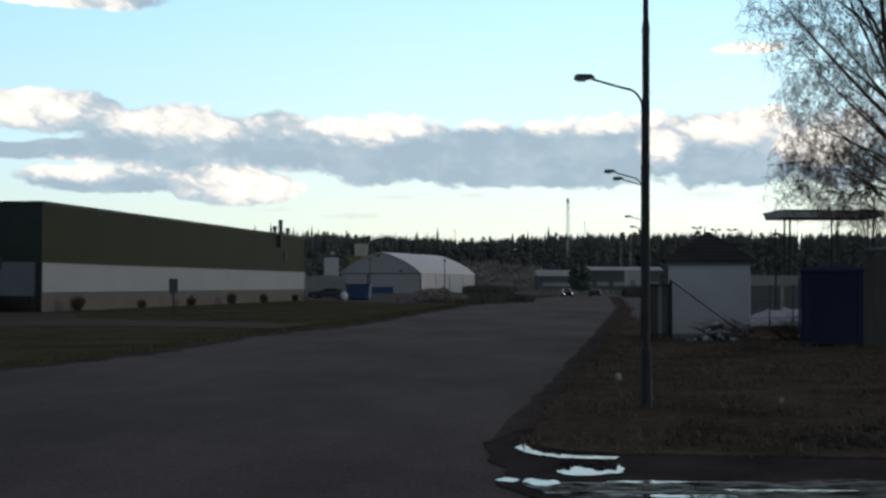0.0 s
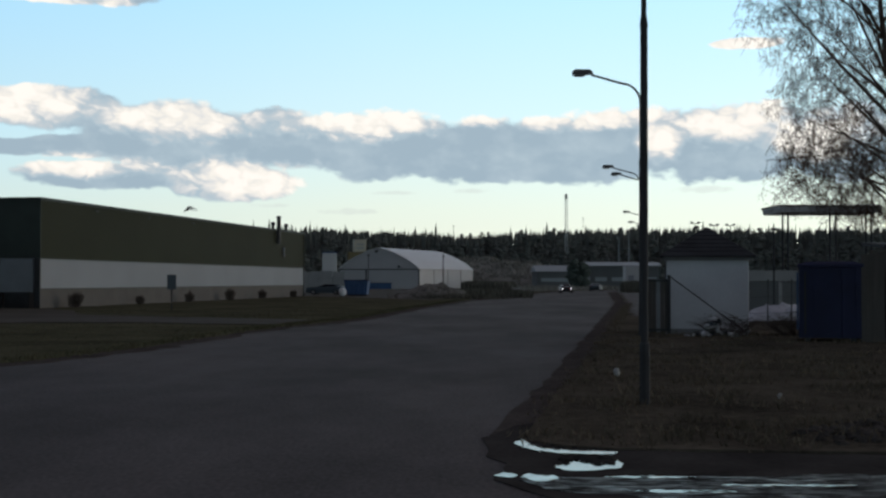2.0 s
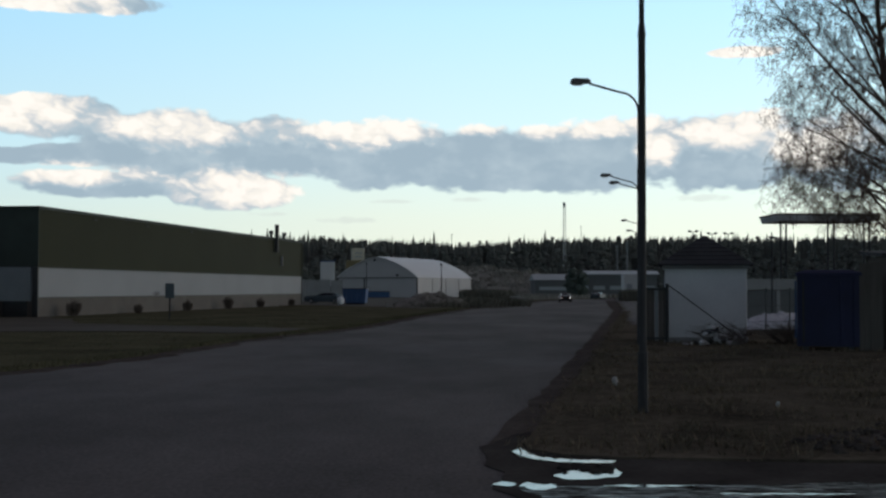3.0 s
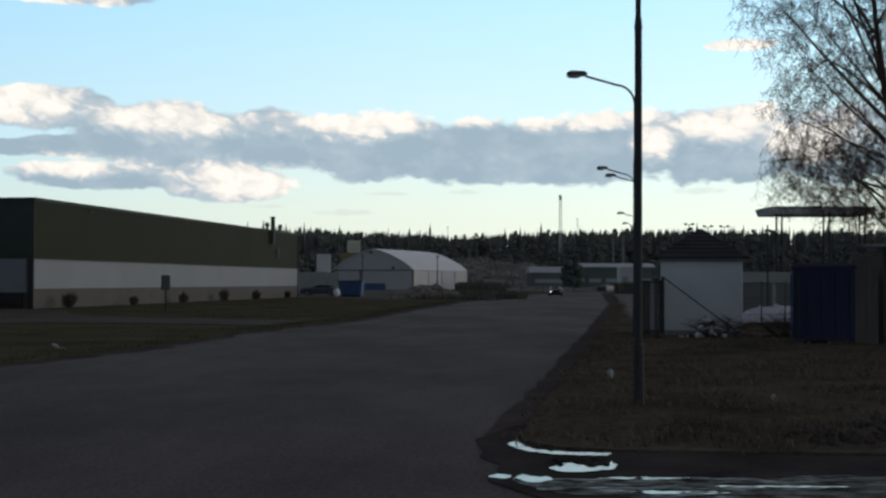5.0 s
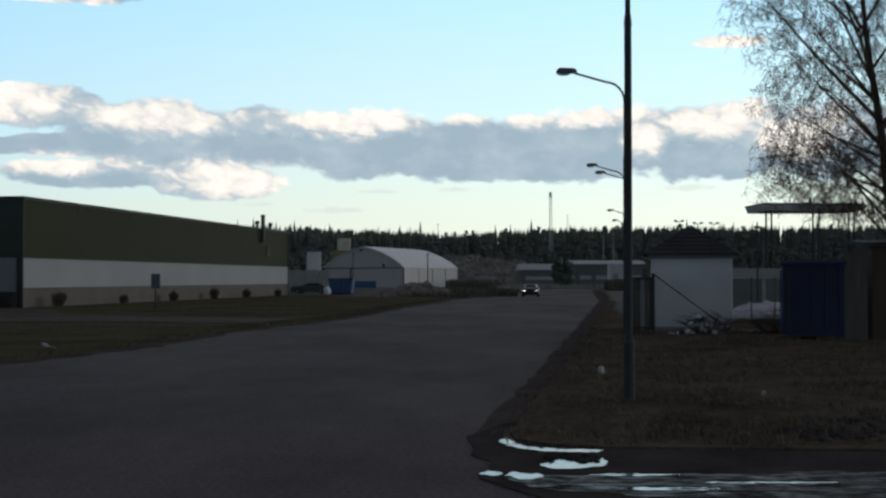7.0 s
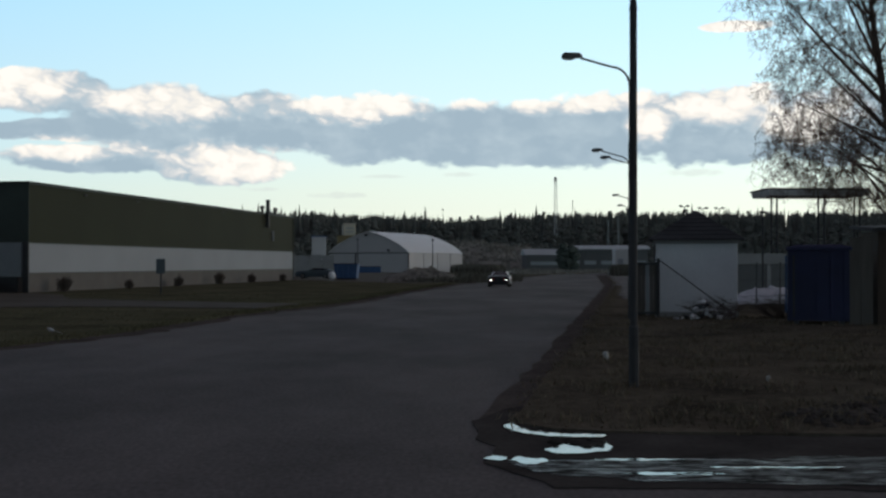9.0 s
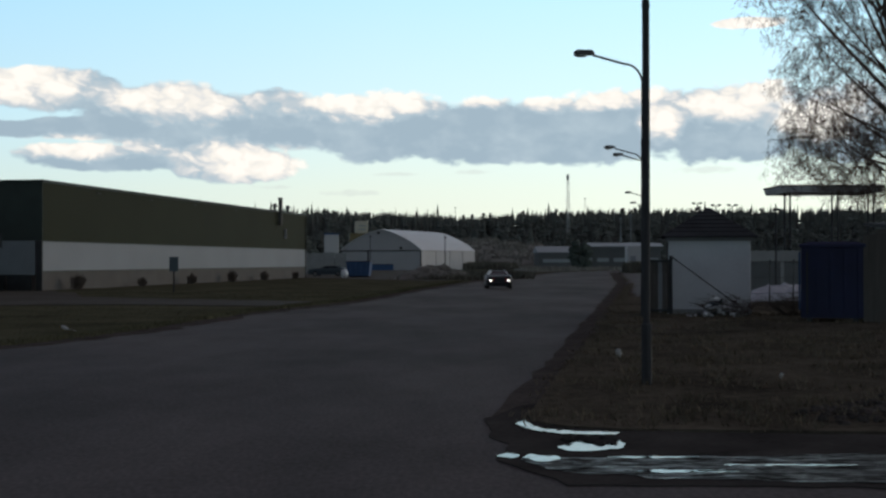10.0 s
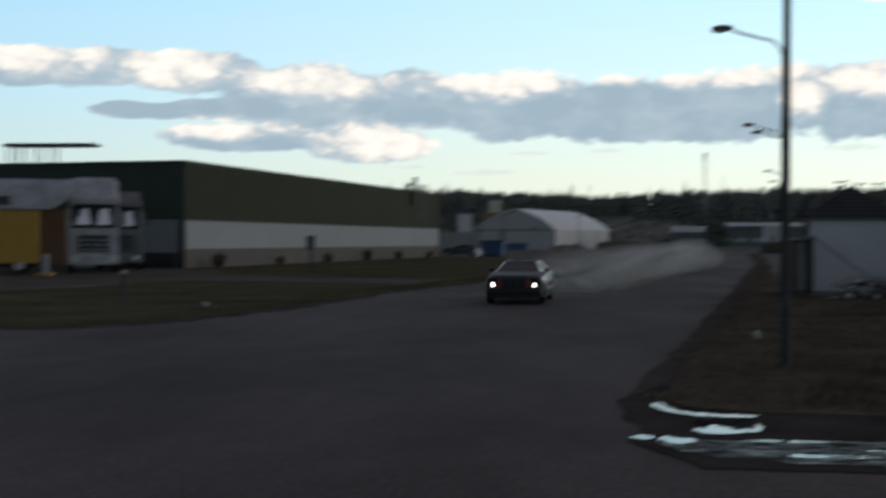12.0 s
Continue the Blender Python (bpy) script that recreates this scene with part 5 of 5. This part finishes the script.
away_car, away_wheels = saloon("dark blue-grey saloon driving away along the far road", pose(21, 190, 0, 0, 0, 80), SIGN_BLUE, SIGN_BLUE, "saloon_car", "none")
saloon("parked blue-grey car beside the pale wall", pose(-14.9, 140, 0.04, 0, 0, 170), SIGN_BLUE, SIGN_BLUE, "parked_car", "none")


def truck(m, paint, label, box=None, box_mat=None, top=4.35):
    t = thing("truck", m, label, "truck", "trucks in the yard")
    # cab faces -y
    part("cab", Shape().loft([[(-1.22, y, z), (1.22, y, z), (1.22, 1.1, z), (-1.22, 1.1, z)] for z, y in ((0.85, -1.05), (1.95, -1.10), (2.2, -1.08), (3.5, -0.90), (3.7, -0.75))]), paint, t)
    ws = part("windscreen", Shape().loft([[(-1.12, -1.085, 2.25), (1.12, -1.085, 2.25), (1.05, -0.905, 3.42), (-1.05, -0.905, 3.42)], [(-1.12, -1.10, 2.25), (1.12, -1.10, 2.25), (1.05, -0.92, 3.42), (-1.05, -0.92, 3.42)]]), CAR_GLASS, t, "dark windscreen")
    # two reflections of the sky, modelled as mirror trapezoids on the dark glass
    for s in (-1, 1):
        part("sky_glint", Shape().loft([[(s * 0.14, -1.105 + d, 2.42), (s * 0.86, -1.105 + d, 2.42), (s * 0.70, -0.955 + d, 3.22), (s * 0.30, -0.955 + d, 3.22)] for d in (0.0, -0.02)]), GLASS, ws, "mirror patch shaped as sky reflected in the windscreen")
    part("sun_visor", Shape().box(0, -1.05, 3.48, 2.44, 0.4, 0.32, chamfer=0.05), paint, t)
    part("roof_deflector", Shape().loft([[(-1.15, -0.7, 3.7), (1.15, -0.7, 3.7), (1.15, 1.0, 3.7), (-1.15, 1.0, 3.7)], [(-0.95, 0.1, top), (0.95, 0.1, top), (1.05, 1.0, top), (-1.05, 1.0, top)]]), paint, t)
    part("grille", Shape().box(0, -1.12, 1.05, 1.5, 0.08, 0.85), DARK_STEEL, t)
    for i in range(3):
        part("grille_bar", Shape().box(0, -1.17, 1.14 + 0.24 * i, 1.5, 0.03, 0.05), paint, t)
    part("bumper", Shape().box(0, -1.12, 0.42, 2.44, 0.3, 0.45, chamfer=0.05), paint, t)
    for s in (-1, 1):
        part("headlamp", Shape().box(s * 0.92, -1.28, 0.58, 0.36, 0.06, 0.2), LAMP_BOWL, t)
        part("mirror", Shape().box(s * 1.42, -0.95, 2.4, 0.2, 0.12, 0.75), DARK_STEEL, t)
        part("side_window", Shape().box(s * 1.225, -0.25, 2.35, 0.03, 0.9, 0.8), GLASS, t)
        for y in (-0.1, 3.4, 4.7):
            wheel = part("wheel", Shape().tube([(s * 0.95, y, 0.5), (s * 1.22, y, 0.5)], 0.5, 16), TYRE, t)
            part("rim", Shape().tube([(s * 0.96, y, 0.5), (s * 1.235, y, 0.5)], 0.27, 12), RIM, wheel)
    part("chassis", Shape().box(0, 2.6, 0.65, 0.9, 7.2, 0.25), DARK_STEEL, t)
    if box:
        part("box_body", Shape().box(0, 1.35 + box / 2, 0.95, 2.5, box, top - 1.05, chamfer=0.05), box_mat, t, "box body")
    return t


truck(pose(-25.45, 61.0, 0.06, 0, 0, 23), TRUCK_WHITE, "pale truck with a high roof deflector in the yard", 5.6, TRUCK_WHITE, 4.85)
truck(pose(-26.3, 66.6, 0.06, 0, 0, 20), TRUCK_GREY, "grey truck parked in the yard by the warehouse")


def yellow_lorry():
    y = thing("box_lorry", pose(-29.35, 56.6, 0.06, 0, 0, 22), "yellow box lorry with a pale roof parked in the yard", "lorry")
    part("box_body", Shape().box(0, 0, 0.55, 5.6, 2.5, 2.55, chamfer=0.04), TRUCK_YELLOW, y, "yellow box body")
    part("end_board", Shape().box(3.3, 0.2, 0.5, 1.4, 2.3, 2.65), TRUCK_BROWN, y, "brown end board")
    part("roof_band", Shape().loft([[(-3.0, -1.4, 3.12), (3.3, -1.4, 3.12), (3.3, 1.4, 3.12), (-3.0, 1.4, 3.12)], [(-3.0, -1.4, 4.2), (4.8, -1.4, 4.2), (4.8, 1.4, 4.2), (-3.0, 1.4, 4.2)], [(-3.0, -1.3, 4.55), (4.7, -1.3, 4.55), (4.7, 1.3, 4.55), (-3.0, 1.3, 4.55)]]), TRUCK_WHITE, y, "pale raised roof body")
    part("vent", Shape().box(0.9, -1.44, 3.3, 1.2, 0.06, 0.42), DARK_STEEL, y)
    part("placard", Shape().box(-0.6, -1.28, 1.7, 0.7, 0.04, 1.0), WHITE_PANEL, y, "white placard")
    for x in (-1.8, 1.9):
        wheel = part("wheel", Shape().tube([(x, -1.22, 0.45), (x, -0.9, 0.45)], 0.45, 16), TYRE, y)
        part("rim", Shape().tube([(x, -1.24, 0.45), (x, -0.92, 0.45)], 0.24, 12), RIM, wheel)
        wheel = part("wheel", Shape().tube([(x, 1.22, 0.45), (x, 0.9, 0.45)], 0.45, 16), TYRE, y)
    part("chassis", Shape().box(0, 0, 0.35, 5.6, 1.0, 0.22), DARK_STEEL, y)
    b = thing("bollard", pose(-25.3, 55.0, 0.06), "pale striped bollard in the yard", "bollard")
    part("post", Shape().tube([(0, 0, 0), (0, 0, 0.95), (0, 0, 1.0)], [0.16, 0.16, 0.1], 10), WHITE_PANEL, b)
    part("foot", Shape().box(0, 0, 0, 0.8, 0.5, 0.12, chamfer=0.03), TRUCK_YELLOW, b)


yellow_lorry()


# ---- small things ----
def small_things():
    s = thing("sign_post", pose(-15.62, 67.5, 0.03, 0, 0, 10), "dark blank sign panel on a pale post", "sign")
    part("panel", Shape().box(0, 0, 1.14, 0.48, 0.06, 0.80, chamfer=0.015), SIGN_BLUE, s)
    part("post", Shape().box(0, 0.05, 0, 0.08, 0.06, 1.6), GALVANISED, s)
    # blue skip and white sack before the fabric hall
    b = thing("skip_container", pose(-10.6, 130, 0.04, 0, 0, -6), "blue skip container on gravel", "container")
    part("body", Shape().loft([[(-1.1, -0.7, 0.15), (1.1, -0.7, 0.15), (1.1, 0.7, 0.15), (-1.1, 0.7, 0.15)], [(-1.25, -0.8, 1.6), (1.25, -0.8, 1.6), (1.25, 0.8, 1.6), (-1.25, 0.8, 1.6)]]), BLUE_TARP, b)
    for i in range(4):
        part("rib", Shape().box(-0.85 + 0.57 * i, -0.80, 0.2, 0.1, 0.08, 1.4), BLUE_TARP, b)
    part("rim", Shape().box(0, 0, 1.58, 2.6, 1.7, 0.1), BLUE_STEEL, b)
    part("skid", Shape().box(0, 0, 0, 2.0, 0.3, 0.16), DARK_STEEL, b)
    solo("bulk_sack", Shape().blob(0, 0, 0.42, 0.40, 0.38, 0.46, 3, 0.2, 10, 6), PLASTER, "crumpled white bulk sack", "sack", pose(-11.9, 127, 0.04), smooth=True)
    # rubble heap
    rnd = random.Random(41)
    h = Shape()
    n, m = 44, 14
    rows = []
    for i in range(m + 1):
        row = []
        for j in range(n + 1):
            x, y = -6.2 + 7.6 * j / n, 113 + 7 * i / m
            g = math.sin(math.pi * j / n) ** 0.8 * math.sin(math.pi * i / m)
            row.append((x, y, 0.0 + g * (1.2 + 0.45 * noise.noise(Vector((x * 0.7, y * 0.7, 1))) + 0.3 * noise.noise(Vector((x * 3, y * 3, 1))))))
        rows.append(row)
    h.loft(rows, closed=False, caps=False)
    solo("rubble_mound", h, RUBBLE, "grey mound of broken rubble beside the road", "rubble mound")
    st = Shape()
    for i in range(160):
        x, y = rnd.uniform(-5.8, 1.0), rnd.uniform(112.6, 117)
        g = math.sin(math.pi * (x + 6.2) / 7.6) * math.sin(math.pi * min(1, max(0, (y - 113) / 7)))
        k = rnd.uniform(.08, .3)
        st.blob(x, y, 1.05 * g + 0.02, k, k * .8, k * .6, i, 0.35, 6, 4)
    solo("rubble_stones", st, RUBBLE, "broken stones strewn over the rubble heap", "stones", kind="stuff", mend=False)
    d = Shape()
    for i in range(1300):
        tuft(d, rnd, rnd.uniform(-1.2, 6.5), rnd.uniform(118, 132), 0.0, 0.9, 0.10)
    for i in range(700):
        tuft(d, rnd, rnd.gauss(0.2, 1.6), rnd.gauss(112, 1.2), 0.0, 0.8 * rnd.random(), 0.06)
    solo("weed_scrub", d, WEEDS, "dark weeds beside the rubble heap", "weeds", kind="stuff", mend=False)
    # litter and stones on the verges
    def scrap(x, y, k, seed, label):
        solo("litter", Shape().blob(0, 0, k * 0.8, k * 0.7, k * 0.5, k, seed, 0.3, 7, 5), LITTER, label, "litter", pose(x, y, 0.05), group="litter on the verges")
    scrap(2.71, 21.4, 0.085, 1, "crumpled white litter in dead grass")
    scrap(4.5, 17.5, 0.045, 3, "small crumpled white litter in dead grass")
    p = thing("marker_post", pose(-12.35, 31.6, 0.03), "slim grey marker post with a white cap", "marker post")
    part("post", Shape().box(0, 0, 0, 0.10, 0.06, 0.78), GREY_WOOD, p)
    part("cap", Shape().box(0, 0, 0.78, 0.13, 0.09, 0.10, chamfer=0.02), LITTER, p, "white cap")
    for x, y, k in ((7.0, 150, 0.8), (23.4, 178.5, 0.6), (8.0, 158, 0.6)):
        solo("concrete_block", Shape().box(0, 0, 0, 1.5 * k, 0.8 * k, 0.9 * k, chamfer=0.06), CONCRETE, "pale concrete block beside the far road", "block", pose(x, y, 0.05, 0, 0, 12 * k), group="concrete blocks")
    # stone and weeds by the side road
    st = Shape()
    for i in range(150):
        k, u = rnd.uniform(.015, .07), rnd.random()
        st.blob(3.9 + 1.7 * u + rnd.gauss(0, .22), 13.1 + 1.9 * u + rnd.gauss(0, .28), 0.04, k * 1.4, k, k * 0.9, i, 0.4, 6, 4)
    solo("stone_scatter", st, SHOULDER, "low scatter of grey stones in dead grass", "stones", kind="stuff", mend=False)


small_things()


# ---- bird ----
def build_bird():
    b = thing("gull", pose(0, 60, 4) @ Matrix.Scale(0.45, 4), "small pale grey gull that glides down onto the grass verge", "bird")
    part("body", Shape().tube([(0.24, 0, 0.02), (0.17, 0, 0.03), (0.08, 0, 0.02), (-0.08, 0, 0.0), (-0.20, 0, 0.0)], [0.016, 0.055, 0.10, 0.09, 0.03], 8), FEATHERS, b)
    part("tail", Shape().loft([[(-0.18, -0.03, -0.005), (-0.18, 0.03, -0.005), (-0.38, 0.08, 0), (-0.38, -0.08, 0)], [(-0.18, -0.03, 0.01), (-0.18, 0.03, 0.01), (-0.38, 0.08, 0.008), (-0.38, -0.08, 0.008)]]), FEATHERS, b)
    part("beak", Shape().tube([(0.23, 0, 0.02), (0.29, 0, 0.005)], [0.012, 0.003], 5), TRUCK_YELLOW, b, "yellow beak")
    wings = []
    for s in (-1, 1):
        part("leg", Shape().tube([(0.0, s * 0.03, -0.03), (0.01, s * 0.03, -0.155)], 0.006, 5), TRUCK_YELLOW, b)
        outline = [(0.09, 0.04), (0.13, 0.28), (0.06, 0.52), (-0.06, 0.64), (-0.10, 0.50), (-0.12, 0.28), (-0.10, 0.04)]
        w = Shape().loft([[(x, s * y, z + 0.05 * math.sin(y * 3)) for x, y in outline] for z in (0.0, 0.012)])
        wings.append(part("wing", w, FEATHERS, b))
    return b, wings


gull, gull_wings = build_bird()


# ---- dust ----
CAR_PATH = [  # seconds, x, y on the road
    (0.0, 15.52, 181.32),
    (0.3, 15.42, 179.32),
    (1.0, 14.89, 175.70),
    (1.5, 14.53, 171.11),
    (2.0, 14.32, 166.75),
    (3.0, 13.95, 160.61),
    (5.0, 11.79, 143.06),
    (6.0, 10.32, 132.22),
    (6.5, 9.29, 124.67),
    (8.5, 5.05, 98.79),
    (9.0, 3.83, 91.86),
    (9.6, 2.99, 84.45),
    (10.2, 1.95, 73.75),
    (10.8, 0.72, 62.33),
    (11.2, -0.31, 54.54),
    (11.5, -1.05, 46.20),
    (11.8, -1.62, 39.30),
    (12.0, -2.05, 34.95),
]


def car_place(t):
    ts = [r[0] for r in CAR_PATH]
    return float(np.interp(t, ts, [r[1] for r in CAR_PATH])), float(np.interp(t, ts, [r[2] for r in CAR_PATH]))


def build_dust():
    puffs = []
    for i in range(15):
        t = 9.9 + 1.98 * i / 14
        x, y = car_place(t)
        s = Shape()
        rings = []
        for j in range(11):
            r, bulge = j / 10, 0.9 * math.sqrt(max(0.0, 1 - (j / 10) ** 2))
            rings.append([(2.4 * r * math.cos(a * math.pi / 12), -bulge + 0.15 * math.sin(a * 1.1 + i), 0.45 + 1.35 * r * math.sin(a * math.pi / 12)) for a in range(24)])
        s.loft(rings[1:], caps=False)
        s.f.append(tuple(range(24)))
        p = solo("dust_cloud", s, DUST, "thin pale road dust whirled up behind the car", "dust", pose(x, y, -3.0), smooth=True, group="dust trail")
        p.visible_shadow = False
        puffs.append((t, x, y, p))
    return puffs


dust = build_dust()


# ---- motion of things ----
def heading(t):
    (x0, y0), (x1, y1) = car_place(max(0, t - 0.4)), car_place(min(12, t + 0.4))
    return math.degrees(math.atan2(y1 - y0, x1 - x0))


BIRD_PATH = [  # seconds, x, y, height, flap
    (0.00, -2.68, 26.00, 2.33, -10),
    (0.35, -3.41, 26.35, 2.91, 25),
    (0.50, -4.02, 26.50, 3.18, 32),
    (0.70, -4.21, 27.50, 3.58, 20),
    (0.80, -4.38, 28.00, 3.75, 25),
    (0.90, -4.56, 28.50, 3.95, 30),
    (1.00, -4.64, 29.00, 4.01, -5),
    (1.10, -4.83, 29.20, 4.09, -25),
    (1.20, -5.00, 29.40, 4.12, -30),
    (1.30, -5.20, 29.60, 4.12, -15),
    (1.40, -5.41, 29.80, 4.06, 8),
    (1.50, -5.55, 30.00, 4.02, 12),
    (1.60, -5.80, 30.20, 3.89, 5),
    (1.70, -6.08, 30.40, 3.77, -3),
    (1.80, -6.26, 30.60, 3.63, -5),
    (1.90, -6.46, 30.80, 3.58, -12),
    (2.00, -6.72, 31.00, 3.49, -20),
    (2.10, -6.92, 30.94, 3.33, -20),
    (2.30, -7.09, 30.82, 2.96, -8),
    (2.50, -7.06, 30.71, 2.74, 12),
    (2.70, -7.09, 30.59, 2.29, 20),
    (2.90, -7.21, 30.48, 1.83, 5),
    (3.10, -7.48, 30.36, 1.35, -10),
    (3.20, -7.56, 30.30, 1.19, -14),
    (3.60, -8.30, 30.10, 0.72, 18),
    (4.00, -9.15, 29.80, 0.36, 34),
    (4.25, -9.44, 29.65, 0.16, 20),
    (4.50, -9.46, 29.60, 0.12, 0),
    (12.00, -9.46, 29.60, 0.12, 0),
]


def motions():
    walk(rally_car, [(t, pose(x, y, 0.005, 0, 0, heading(t) + (8 if 9.8 < t < 11.7 else 3))) for t, x, y in CAR_PATH])
    away = ((0, 20.2, 186), (2, 21.4, 194), (3, 22.6, 199), (5, 25.6, 207), (6, 29.5, 212.5), (8, 40, 221), (12, 60, 231))
    walk(away_car, [(t, pose(x, y, 0.005, 0, 0, a)) for (t, x, y), a in zip(away, (80, 76, 70, 60, 48, 34, 28))])
    for w in rally_wheels:
        place = w.matrix_basis.to_translation()
        walk(w, [(0.1 * i, Matrix.Translation(place) @ pose(0, 0, 0, 0, 70 * i, 0)) for i in range(121)])
    for t, x, y, p in dust:
        rise = [(0, (x, y, -3.0)), (t + 0.02, (x, y + 0.5, -2.6)), (t + 0.2, (x + 0.5, y + 1.4, 0.0)), (t + 1.0, (x + 2.0, y + 2.0, 0.25)), (14.2, (x + 7.0, y + 3.0, 0.6))]
        end = [float(np.interp(12, [r[0] for r in rise], [r[1][k] for r in rise])) for k in range(3)]
        walk(p, [(u, pose(*q)) for u, q in rise if u < 11.95] + [(12, pose(*end))])
    walk(gull, [(t, pose(x, y, z, 0, 0 if t < 4.2 else -22, 258 if t < 0.9 else 225 if t < 4.2 else 205)) for t, x, y, z, flap in BIRD_PATH])
    for s, w in zip((-1, 1), gull_wings):
        walk(w, [(t, pose(0, 0, 0, s * flap, 0, s * (0 if t < 4.1 else 40 if t < 4.4 else 76))) for t, x, y, z, flap in BIRD_PATH])


motions()
